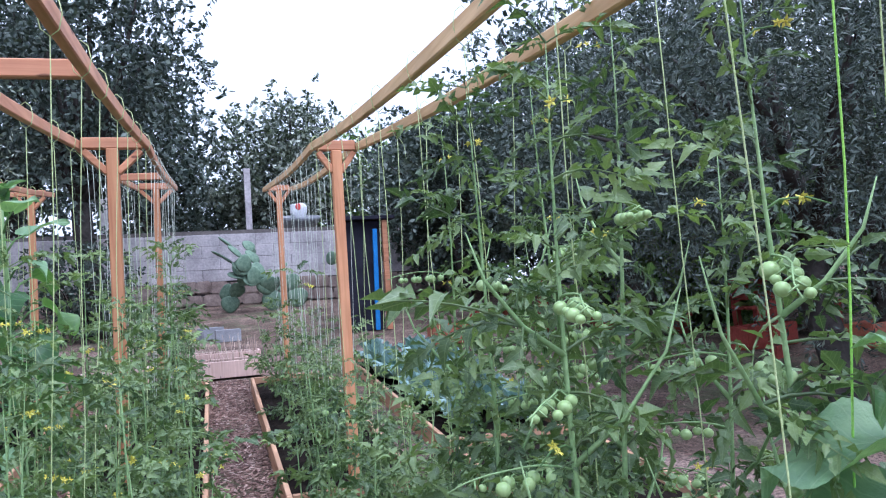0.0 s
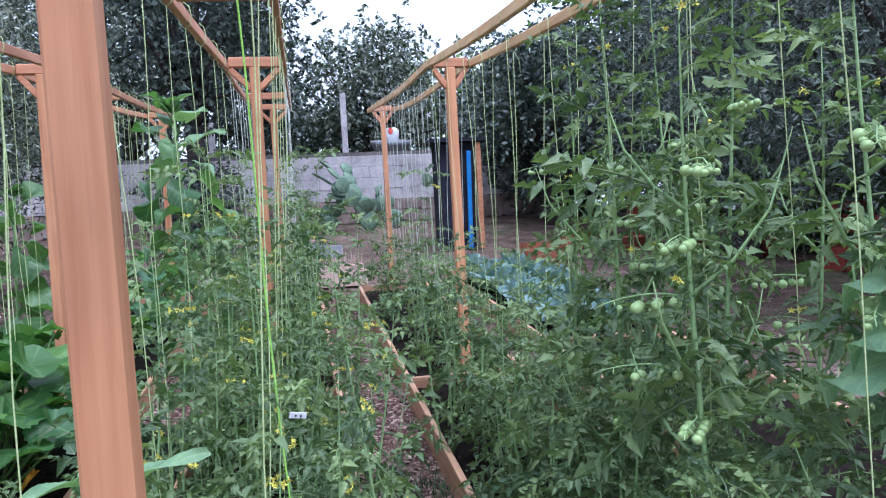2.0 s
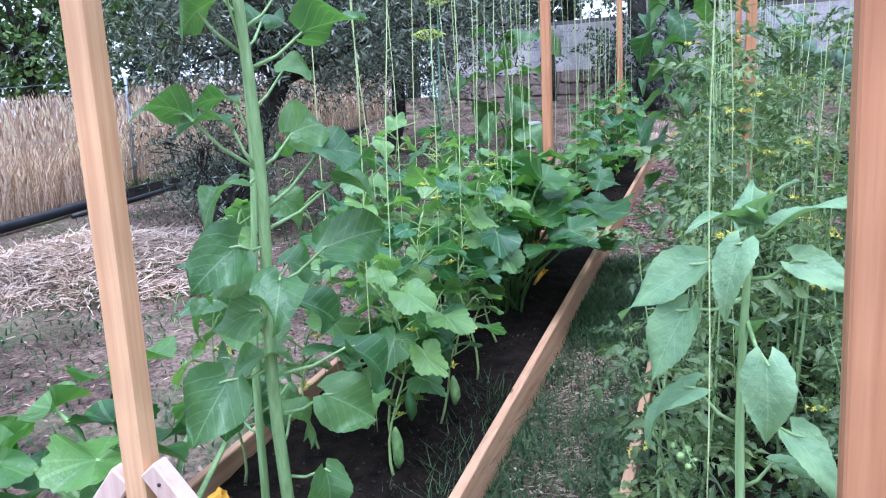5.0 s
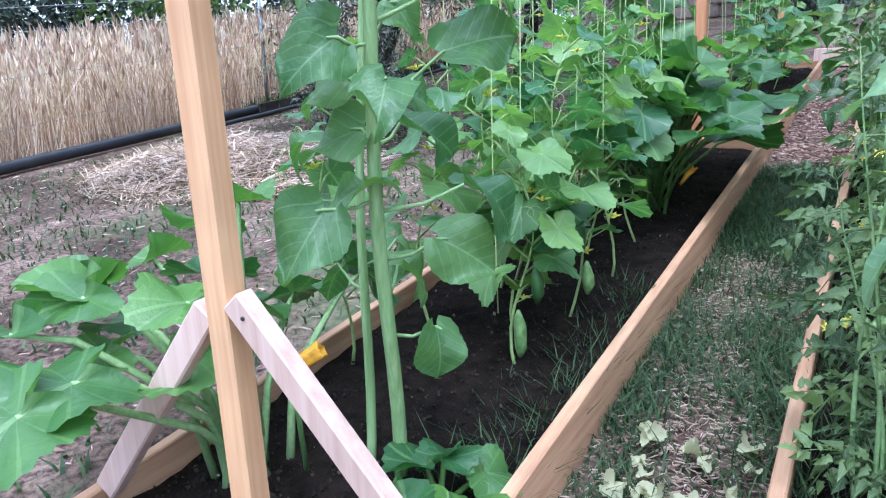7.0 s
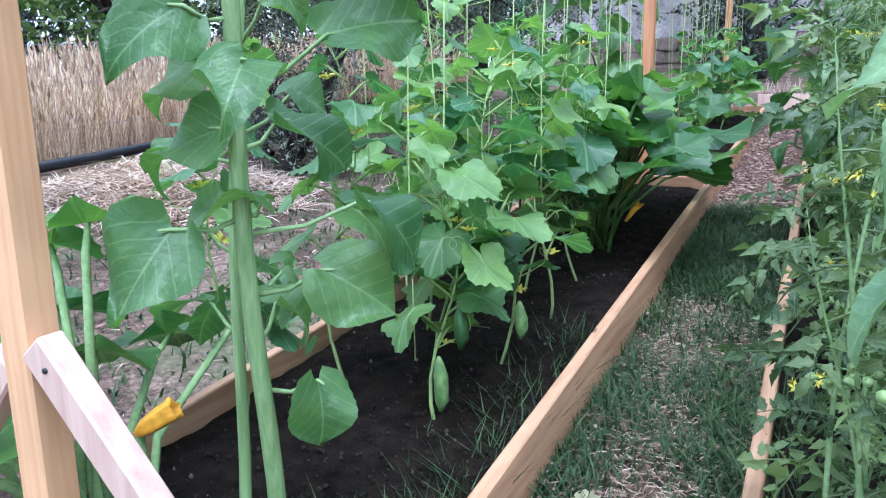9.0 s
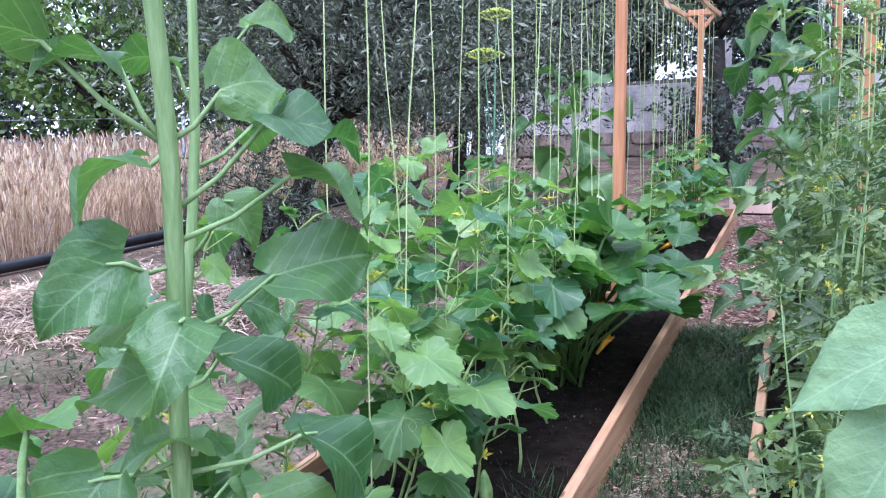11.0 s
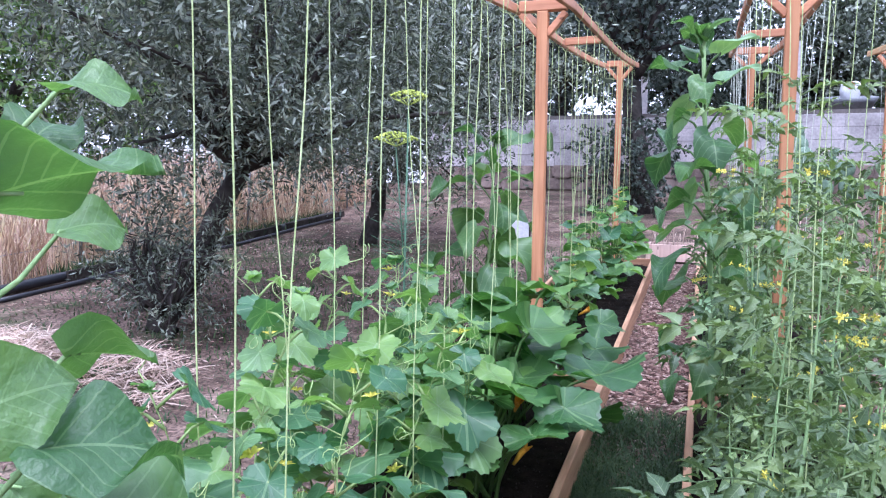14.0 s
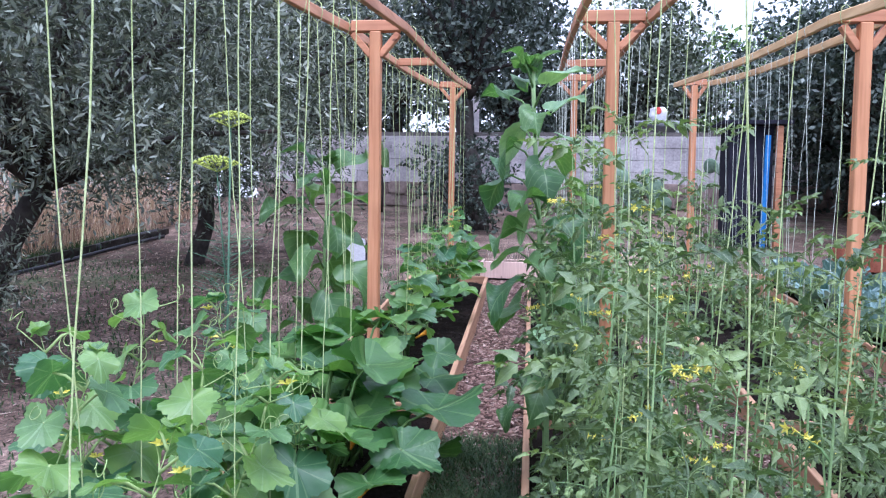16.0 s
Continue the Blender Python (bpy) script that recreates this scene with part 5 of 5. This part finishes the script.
UPPER = [
    (1.48, 0.113, 1.55, 0, 0.2, -0.35, 0.15), (1.28, -0.13, 1.4, 180, 0.45, -0.4, 0.12), (1.28, -0.048, 1.38, 180, 0.15, 0.25, 0.11),
    (1.28, 0.074, 1.35, 0, 0.3, 1.1, 0.13), (1.19, 0.129, 1.31, 0, -0.05, 0.3, 0.15), (1.15, 0.161, 1.24, 10, -0.2, 0.25, 0.17),
    (1.02, 0.131, 1.1, 0, 0.1, 1.0, 0.17), (1.12, -0.06, 1.13, 205, -0.6, 0.9, 0.16), (1.27, -0.04, 1.26, 180, -0.4, 0.3, 0.15),
    (1.51, -0.03, 1.61, 180, -0.35, -0.4, 0.14), (1.5, -0.114, 1.62, 180, 0.2, 0.0, 0.11), (1.04, -0.047, 1.07, 160, -0.5, 0.7, 0.15),
]
BEHIND = [
    (1.4, 0.09, 1.5, 10, 0.2, 0.8, 0.11), (1.36, -0.03, 1.43, 175, 0.2, -0.3, 0.12), (1.1, 0.05, 1.2, -40, -0.7, 0.5, 0.11), (1.55, 0.05, 1.62, 50, 0.7, 0.3, 0.12),
    (1.6, 0.08, 1.68, 0, 0.3, 0.5, 0.12), (1.62, -0.07, 1.7, 170, 0.3, 0.4, 0.13), (1.25, 0.1, 1.33, 30, -0.2, -0.5, 0.15),
    (0.95, 0.09, 1.02, 20, -0.4, 0.6, 0.14), (0.9, -0.09, 0.95, 160, -0.5, 0.5, 0.15), (0.74, -0.07, 0.8, 150, -0.9, 0.3, 0.14), (0.66, 0.08, 0.7, 40, -0.8, 0.4, 0.15), (0.6, -0.05, 0.64, 120, -0.9, 0.1, 0.13),
]
leafed_sunflower((-1.65, 0.94, bed_top(0, 0.94)), 1.62, 0.0165, (0.0976, -0.1388), 44, SUN_LEAF, 0.19, LOWER + UPPER, "tall sunflower with thick pale stem and drooping heart-shaped leaves", 3)
leafed_sunflower((-1.72, 0.92, bed_top(0, 0.92)), 1.74, 0.0115, (0.004, 0.081), 44, SUN_LEAF, 0.19, BEHIND, "slimmer sunflower growing close behind a thicker one", 5)
YOUNG = [
    (1.13, -0.078, 1.09, 190, -0.6, 0.6, 0.2), (1.15, -0.013, 1.14, 240, -1.0, 0.2, 0.16), (1.03, -0.1, 1.01, 205, -1.15, 0.6, 0.19), (0.99, 0.03, 0.94, 280, -1.3, 0.1, 0.19),
    (1.14, 0.05, 1.16, 0, 0.4, 0.2, 0.15), (1.06, 0.074, 1.1, -10, -0.5, 1.0, 0.15), (0.78, -0.084, 0.85, 180, -0.65, 0.4, 0.2), (0.84, 0.08, 0.79, -20, -0.9, 0.6, 0.18),
    (0.66, 0.055, 0.72, 0, -0.2, 0.4, 0.1), (0.9, 0.0, 0.95, 90, -0.3, 0.2, 0.16), (1.1, 0.0, 1.14, 70, 0.2, 0.2, 0.13),
]
leafed_sunflower((-0.605, 0.88, bed_top(0, 0.88)), 1.0, 0.011, (0.0, 0.0), 0, SUN3_LEAF, 0.25, YOUNG, "young sunflower with pale silvery-green drooping leaves", 8, 5)
BROAD = [
    (1.42, -0.042, 1.43, 180, -0.1, 0.1, 0.25), (1.33, -0.046, 1.36, 190, -0.3, 0.15, 0.25), (1.25, -0.076, 1.27, 185, -0.35, 0.15, 0.26), (1.48, -0.01, 1.53, 180, -0.5, 0.6, 0.14),
    (1.1, 0.05, 1.15, 0, -0.4, 0.6, 0.24), (1.35, 0.05, 1.4, 20, -0.1, 0.4, 0.22), (0.95, -0.05, 1.0, 170, -0.7, 0.5, 0.24), (0.85, 0.04, 0.9, -30, -0.6, 0.5, 0.22), (1.2, 0.0, 1.25, 90, -0.3, 0.2, 0.22),
]
leafed_sunflower((0.93, 0.74, bed_top(0, 0.74)), 1.36, 0.013, (0.0, 0.0), -48, SUN4_LEAF, 0.27, BROAD, "young sunflower with pale broad toothed leaves beside the vines", 9, 5)
sunflower("sunflower", (-0.8, 3.7, bed_top(0, 3.7)), 1.85, 36, 0.016, SUN_LEAF + SUN3_LEAF, "tall sunflower rising above the tomato vines", True, 10, (0.65, 1.1), (-0.08, 0.05), 0.13)
sunflower("sunflower", (-2.35, 5.4, gz(0, 5.4)), 1.5, 20, 0.015, SUN_LEAF, "sunflower beside the bed with heavy dark leaves", True, 12, (1.2, 1.7), (0.1, 0), 0.16)

for k, (x, y, h, n) in enumerate(((-1.62, 1.5, 0.75, 13), (-1.95, 1.6, 0.95, 15), (-1.6, 1.85, 0.95, 16), (-1.92, 2.0, 1.05, 17), (-1.58, 2.25, 0.95, 15), (-1.95, 2.4, 1.1, 17), (-1.6, 2.65, 0.85, 14), (-1.93, 2.85, 1.0, 16), (-1.9, 3.3, 0.9, 13), (-2.1, 1.35, 0.95, 11), (-2.08, 2.2, 1.05, 13), (-1.75, 2.45, 1.0, 15), (-1.75, 1.75, 0.8, 14))):
    cucumber_plant((x, y, bed_top(x, y)), h, n, 300 + k, 2 if k in (0, 2) else 0, (rng.uniform(-0.08, 0.08), rng.uniform(-0.08, 0.08)))
squash_plant((-1.66, 3.1, bed_top(0, 3.1)), 27, 0.52, 0.74, 400, 1.12, 1)
squash_plant((-1.74, 3.8, bed_top(0, 3.8)), 28, 0.5, 0.78, 401, 1.12, 1)
squash_plant((-1.5, 0.86, bed_top(0, 0.86)), 5, 0.14, 0.13, 407, 0.72, 0, (0.0, 6.28), 1.0, "small squash seedling with ruffled leaves by the post")
squash_plant((-1.8, 5.6, bed_top(0, 5.6)), 16, 0.4, 0.5, 402, 0.9, 1)
squash_plant((-1.75, 6.5, bed_top(0, 6.5)), 14, 0.36, 0.55, 403, 0.85, 0)
squash_plant((-1.7, 7.6, bed_top(0, 7.6)), 18, 0.42, 0.75, 404, 1.0, 0)
squash_plant((-1.98, 0.82, bed_top(0, 0.82)), 17, 0.54, 0.62, 405, 0.85, 0, (0.2, 3.6), 1.35, "sprawling squash plant with orange blossoms beside the post")


def squash_blossom(root, mouth, axis, size):
    """A closed orange blossom on its own stalk, held by the squash plant."""
    root, mouth = Vector(root), Vector(mouth)
    ob = thing("squash_blossom", root, "furled orange-yellow squash blossom on a green stalk", "flower", "squash blossoms")
    d = Vector(axis).normalized()
    q = d.to_track_quat("Z", "Y").to_matrix().to_4x4()
    g = Geo()
    n = 15
    prof = [(0.008, 0.0), (0.013, 0.012), (0.016, 0.03), (0.018, 0.055), (0.017, 0.075), (0.02, 0.09), (0.014, 0.094), (0.008, 0.07)]
    for i, (rad, z) in enumerate(prof):
        for k in range(n):
            w = 2 * math.pi * k / n
            rr = rad * size * (1 + (0.12 + 0.03 * i) * math.cos(5 * w))
            g.v.append((rr * math.cos(w), rr * math.sin(w), z * size))
            g.uv.append((0, 0))
    g.f = [(j * n + k, j * n + (k + 1) % n, (j + 1) * n + (k + 1) % n, (j + 1) * n + k) for j in range(len(prof) - 1) for k in range(n)]
    far = mouth - root - d * 0.09 * size
    put("petals", g.mesh("petals", SQUASH), ob, Matrix.Translation(far) @ q)
    st = Geo()
    st.tube([(0, 0, -0.01), far * 0.5 + Vector((0, 0, -0.02)), far + d * 0.004], [0.007, 0.006, 0.0075], 7)
    put("stalk", st.mesh("stalk", STEM_D), ob)


squash_blossom((-1.86, 0.86, 0.17), (-1.73, 0.8, 0.52), (0.7, 0.3, 0.5), 0.9)
squash_blossom((-1.95, 0.8, 0.17), (-1.9, 0.7, 0.43), (0.5, -0.3, 0.55), 0.85)
for k, y in enumerate((5.0, 6.0, 7.0, 8.0)):
    cucumber_plant((-1.62, y, bed_top(0, y)), 0.9, 14, 320 + k, 0)


def dill(x, y, h):
    pl = thing("dill", (x, y, gz(x, y)), "tall feathery dill with flat yellow flower heads", "dill")
    r = random.Random(4)
    g = Geo()
    g.tube([(0, 0, 0), (0.01, 0, h * 0.5), (0.02, 0.01, h)], [0.007, 0.005, 0.003], 6)
    g.tube([(0.01, 0, h * 0.6), (-0.04, 0.02, h * 0.9)], [0.004, 0.002], 5)
    put("stem", g.mesh("stem", DILL), pl)
    for c, rad in (((0.02, 0.01, h + 0.02), 0.085), ((-0.04, 0.02, h * 0.9 + 0.02), 0.09)):
        u = Geo()
        for _ in range(110):
            a, q = r.random() * 6.28, math.sqrt(r.random())
            p = Vector(c) + Vector((math.cos(a) * q * rad, math.sin(a) * q * rad, 0.03 * (1 - q * q)))
            u.ball(p, 0.005, 5, 3)
        for k in range(14):
            a = k * 0.45
            u.tube([Vector(c) - Vector((0, 0, 0.03)), Vector(c) + Vector((math.cos(a) * rad * 0.8, math.sin(a) * rad * 0.8, 0))], 0.0012, 4)
        put("umbel", u.mesh("umbel", UMBEL), pl, None, "yellow flat flower head")
    f = Geo()
    for _ in range(260):
        z = h * r.uniform(0.2, 0.75)
        a = r.random() * 6.28
        p = Vector((0, 0, z))
        e = p + Vector((math.cos(a), math.sin(a), r.uniform(-0.1, 0.7))) * r.uniform(0.05, 0.14)
        f.tube([p, e], 0.0011, 3, False)
    put("fronds", f.mesh("fronds", DILL), pl, None, "feathery blue-green fronds")


dill(-2.04, 3.16, 1.66)


def cabbage(x, y, s, seed):
    r = random.Random(seed)
    pl = thing("cabbage", (x, y, bed_top(x, y)), "blue-green cabbage with open ruffled leaves", "cabbage", "cabbages")
    for i in range(13):
        t = i / 13
        put("leaf", r.choice(CAB_LEAF), pl, aim((0, 0, 0.03 + 0.12 * t), i * 2.4, 0.15 + 1.0 * t + r.uniform(-0.1, 0.1), r.uniform(-0.2, 0.2), s * (1.2 - 0.5 * t)))
    return pl


for k in range(16):
    cabbage(1.85 + 0.5 * (k % 2) + rng.uniform(-0.08, 0.08), 5.6 + 0.44 * (k // 2), rng.uniform(1.1, 1.4), k)

# ---------------------------------------------------------------- odd things round the beds


def box_obj(name, at, size, mat, label, category, rz=0.0, hollow=0.0, bevel=0.01):
    ob = thing(name, at, label, category)
    ob.rotation_euler = (0, 0, rz)
    sx, sy, sz = size
    bm = bmesh.new()
    bmesh.ops.create_cube(bm, size=1.0)
    bmesh.ops.transform(bm, verts=bm.verts, matrix=Matrix.Translation((0, 0, sz / 2)) @ Matrix.Diagonal((sx, sy, sz, 1)))
    if hollow:
        top = max(bm.faces, key=lambda f: f.calc_center_median().z)
        bmesh.ops.inset_individual(bm, faces=[top], thickness=hollow)
        r = bmesh.ops.extrude_discrete_faces(bm, faces=[top])
        bmesh.ops.translate(bm, verts=list(r["faces"][0].verts), vec=(0, 0, -sz * 0.75))
    bmesh.ops.bevel(bm, geom=[e for e in bm.edges if e.calc_face_angle(0) > 0.5], offset=bevel, segments=2, affect="EDGES")
    part("body", bm, mat, ob)
    return ob


def planter(x, y, w, d, h, label):
    """A wooden box of four planks, filled with soil and a few dry stalks."""
    ob = thing("wooden_planter", (x, y, gz(x, y)), label, "planter", "planters at the path ends")
    for s in (-1, 1):
        part("plank", beam_bm((-w / 2, s * (d / 2), h / 2), (w / 2, s * (d / 2), h / 2), 0.03, h), WOOD_BRACE, ob)
        part("plank", beam_bm((s * (w / 2 - 0.016), -d / 2 + 0.017, h / 2), (s * (w / 2 - 0.016), d / 2 - 0.017, h / 2), 0.03, h), WOOD_BRACE, ob)
    bm = bmesh.new()
    bmesh.ops.create_grid(bm, x_segments=12, y_segments=8, size=0.5)
    for v in bm.verts:
        v.co = Vector((v.co.x * (w - 0.06), v.co.y * (d - 0.04), h * 0.8 + 0.02 * noise.noise(v.co * 8)))
    part("soil", bm, SOIL, ob, "dark soil")
    g = Geo()
    R = random.Random(int(x * 10))
    for _ in range(40):
        p = Vector((R.uniform(-w / 2.3, w / 2.3), R.uniform(-d / 2.5, d / 2.5), h * 0.8))
        g.tube([p, p + Vector((R.uniform(-0.05, 0.05), R.uniform(-0.05, 0.05), R.uniform(0.05, 0.28)))], [0.004, 0.002], 4)
    tagged(put("dry_stalk", g.mesh("dry_stalk", STRAWM), ob, None, "withered stalks"), kind="stuff")


planter(-1.12, 9.55, 0.72, 0.5, 0.2, "pale plank planter with withered stalks across the path end")
planter(0.16, 9.6, 0.8, 0.5, 0.2, "pale plank planter with withered stalks across the path end")
planter(0.16, 10.7, 0.9, 0.4, 0.14, "low plank planter with bare soil behind the bed")


def cinder_block(x, y, rz):
    ob = thing("cinder_block", (x, y, gz(x, y)), "grey hollow concrete block lying on the earth", "concrete block", "concrete blocks")
    ob.rotation_euler = (0, 0, rz)
    bm = bmesh.new()
    for a, b in (((-0.2, -0.08, 0.1), (0.2, -0.08, 0.1)), ((-0.2, 0.08, 0.1), (0.2, 0.08, 0.1))):
        t = beam_bm(a, b, 0.035, 0.2)
        me = bpy.data.meshes.new("tmp")
        t.to_mesh(me)
        t.free()
        bm.from_mesh(me)
    for x_ in (-0.183, 0, 0.183):
        t = beam_bm((x_, -0.062, 0.1), (x_, 0.062, 0.1), 0.034, 0.196)
        me = bpy.data.meshes.new("tmp")
        t.to_mesh(me)
        t.free()
        bm.from_mesh(me)
    part("body", bm, CONCRETE, ob)


cinder_block(0.22, 12.6, 0.1)
cinder_block(-0.05, 12.9, 0.6)

hive = box_obj("plastic_bin", (-3.28, 10.1, gz(0, 10.1)), (0.36, 0.36, 0.36), WHITE, "white and black plastic bin standing on the earth", "bin", 0.3, 0.03)
part("dark_side", beam_bm((0.195, -0.17, 0.17), (0.195, 0.17, 0.17), 0.02, 0.3), BLACKP, hive, "black side panel")


def pot(x, y, r, h, mat, label, z=0.0):
    ob = thing("plant_pot", (x, y, gz(x, y) + z), label, "plant pot", "plant pots")
    g = Geo()
    prof = [(r * 0.72, 0), (r * 0.98, h * 0.85), (r * 1.08, h * 0.86), (r * 1.08, h), (r * 0.95, h), (r * 0.9, h * 0.8), (0.001, h * 0.8)]
    n = 20
    for q, z_ in prof:
        for k in range(n):
            w = 2 * math.pi * k / n
            g.v.append((q * math.cos(w), q * math.sin(w), z_))
            g.uv.append((0, 0))
    g.f = [(j * n + k, j * n + (k + 1) % n, (j + 1) * n + (k + 1) % n, (j + 1) * n + k) for j in range(len(prof) - 1) for k in range(n)]
    g.f.append(tuple(range(n))[::-1])
    put("shell", g.mesh("shell", mat), ob)


pot(5.9, 10.4, 0.22, 0.3, TERRA, "round red plastic plant pot on the earth")
pot(6.7, 9.6, 0.24, 0.3, RED, "round red plastic plant pot on the earth")
pot(5.1, 10.9, 0.2, 0.28, TERRA, "round red plastic plant pot on the earth")
for k, (x, y, w) in enumerate(((3.5, 10.6, 0.8), (6.9, 8.0, 1.0), (8.1, 7.4, 0.9), (4.6, 12.0, 0.7))):
    box_obj("trough_planter", (x, y, gz(x, y)), (w, 0.35, 0.3), TERRA if k % 2 == 0 else RED, "long terracotta-red trough planter on the ground", "planter", 0.2 * k, 0.03)


def red_frame(x, y):
    ob = thing("garden_bench", (x, y, gz(x, y)), "faded red wooden bench under the olive tree", "bench")
    for sx in (-0.7, 0.7):
        part("leg", beam_bm((sx, 0.2, 0), (sx, 0.26, 0.85), 0.09, 0.09), RED, ob)
        part("leg", beam_bm((sx, -0.2, 0), (sx, -0.2, 0.42), 0.09, 0.09), RED, ob)
    for k in range(3):
        part("seat_slat", beam_bm((-0.85, -0.2 + 0.15 * k, 0.44), (0.85, -0.2 + 0.15 * k, 0.44), 0.12, 0.035), RED, ob)
    for k in range(2):
        part("back_slat", beam_bm((-0.8, 0.2, 0.6 + 0.17 * k), (0.8, 0.2, 0.6 + 0.17 * k), 0.03, 0.12), RED, ob)


red_frame(7.9, 8.6)


def red_post(x, y, h):
    ob = thing("red_post", (x, y, gz(x, y)), "square faded red wooden post", "post", "red posts")
    part("shaft", beam_bm((0, 0, -0.05), (0, 0, h), 0.14, 0.14), RED, ob)


red_post(5.6, 11.9, 1.0)
red_post(6.5, 7.3, 0.75)


def shed():
    ob = thing("garden_locker", (2.5, 12.6, gz(0, 12.6)), "dark cloth-covered locker with blue and red-brown posts", "shelter")
    part("cover", beam_bm((-0.3, 0.2, 0.95), (0.35, 0.2, 0.95), 0.6, 1.9), DARKCLOTH, ob)
    part("blue_board", beam_bm((0.2, -0.2, 0), (0.24, -0.2, 1.75), 0.075, 0.05), BLUE, ob, "bright blue upright board")
    part("side_post", beam_bm((0.42, -0.16, 0), (0.42, -0.16, 1.9), 0.09, 0.09), WOOD_CROSS, ob, "red-brown post")
    part("roof", beam_bm((-0.45, 0.15, 1.95), (0.6, 0.15, 1.95), 0.8, 0.06), DARKCLOTH, ob)


shed()


def basin():
    x, y = 2.4, 20.5
    ob = thing("grey_basin", (x, y, gz(x, y)), "large grey bowl on a post behind the wall", "basin")
    ob.scale = (1.12, 1.12, 1.27)
    g = Geo()
    g.tube([(0, 0, 0), (0, 0, 1.3)], [0.16, 0.13], 10)
    put("stump", g.mesh("stump", BARK), ob)
    b = Geo()
    n = 24
    prof = [(0.1, 1.28), (0.34, 1.36), (0.5, 1.62), (0.54, 1.7), (0.5, 1.69), (0.42, 1.6), (0.001, 1.6)]
    for q, z_ in prof:
        for k in range(n):
            w = 2 * math.pi * k / n
            b.v.append((q * math.cos(w), q * math.sin(w), z_))
            b.uv.append((0, 0))
    b.f = [(j * n + k, j * n + (k + 1) % n, (j + 1) * n + (k + 1) % n, (j + 1) * n + k) for j in range(len(prof) - 1) for k in range(n)]
    put("bowl", b.mesh("bowl", GREYB), ob, Matrix.Translation((0, 0, 1.5)) @ Matrix.Rotation(0.16, 4, "X") @ Matrix.Translation((0, 0, -1.5)))
    bag = thing("white_bag", (x, y, gz(x, y) + 2.04), "crumpled white paper bag with a red mark in the basin", "bag")
    bag.scale = (0.9, 0.9, 0.9)
    s = Geo()
    s.ball((0, 0, 0.32), 0.3, 14, 10, 1.1)
    for i, v in enumerate(s.v):
        v = Vector(v)
        s.v[i] = Vector((math.copysign(abs(v.x) ** 0.7, v.x) * 0.62, v.y * 0.6, min(0.52, max(0.0, v.z)))) + Vector((1, 1, 1)) * 0.05 * noise.noise(v * 6)
    put("sack", s.mesh("sack", WHITE), bag)
    m = Geo()
    m.ball((0, 0, 0), 0.09, 10, 6)
    put("red_mark", m.mesh("red_mark", REDMARK), bag, Matrix.Translation((-0.02, -0.185, 0.42)) @ Matrix.Diagonal((1, 0.12, 1.2, 1)))


basin()


def concrete_post(x, y, h):
    ob = thing("concrete_post", (x, y, gz(x, y)), "slim pale grey concrete post at the wall", "post", "concrete posts")
    part("shaft", beam_bm((0, 0, 0), (0, 0, h), 0.14, 0.14), BLOCK, ob)


for x, y, h in ((0.9, 17.5, 3.1), (-5.6, 17.5, 2.8), (-2.2, 17.6, 2.5)):
    concrete_post(x, y, h)


def tag(x, y, z, rz):
    ob = thing("plant_label", (x, y, z), "small white plastic plant tag clipped to the stem", "plant label", "plant labels")
    ob.rotation_euler = (0.1, 0.2, rz)
    part("card", beam_bm((-0.02, 0, 0), (0.02, 0, 0), 0.004, 0.014, bevel=0.001), WHITE, ob)
    for s in (-0.006, 0.006):
        part("mark", beam_bm((s - 0.002, -0.0035, 0), (s + 0.002, -0.0035, 0), 0.002, 0.004, bevel=0), BLACKP, ob)


tag(-0.296, 1.353, 1.13, 0.3)
tag(0.93, 1.55, 1.55, 0.2)


def dead_leaves():
    R = random.Random(77)
    for k in range(16):
        x, y = -1.08 + R.uniform(-0.15, 0.15), 1.26 + R.uniform(-0.12, 0.17)
        ob = thing("withered_leaf", (x, y, gz(x, y) + 0.035), "pale withered squash leaf lying on the path", "dead leaf", "withered leaves")
        g = lobed(R.uniform(0.022, 0.045), 5, 0.25, 0.05, 0.5, 0.4, k)
        put("blade", g.mesh("blade", DEADLEAF), ob, Euler((R.uniform(-0.5, 0.5), R.uniform(-0.5, 0.5), R.random() * 6)).to_matrix().to_4x4())


dead_leaves()
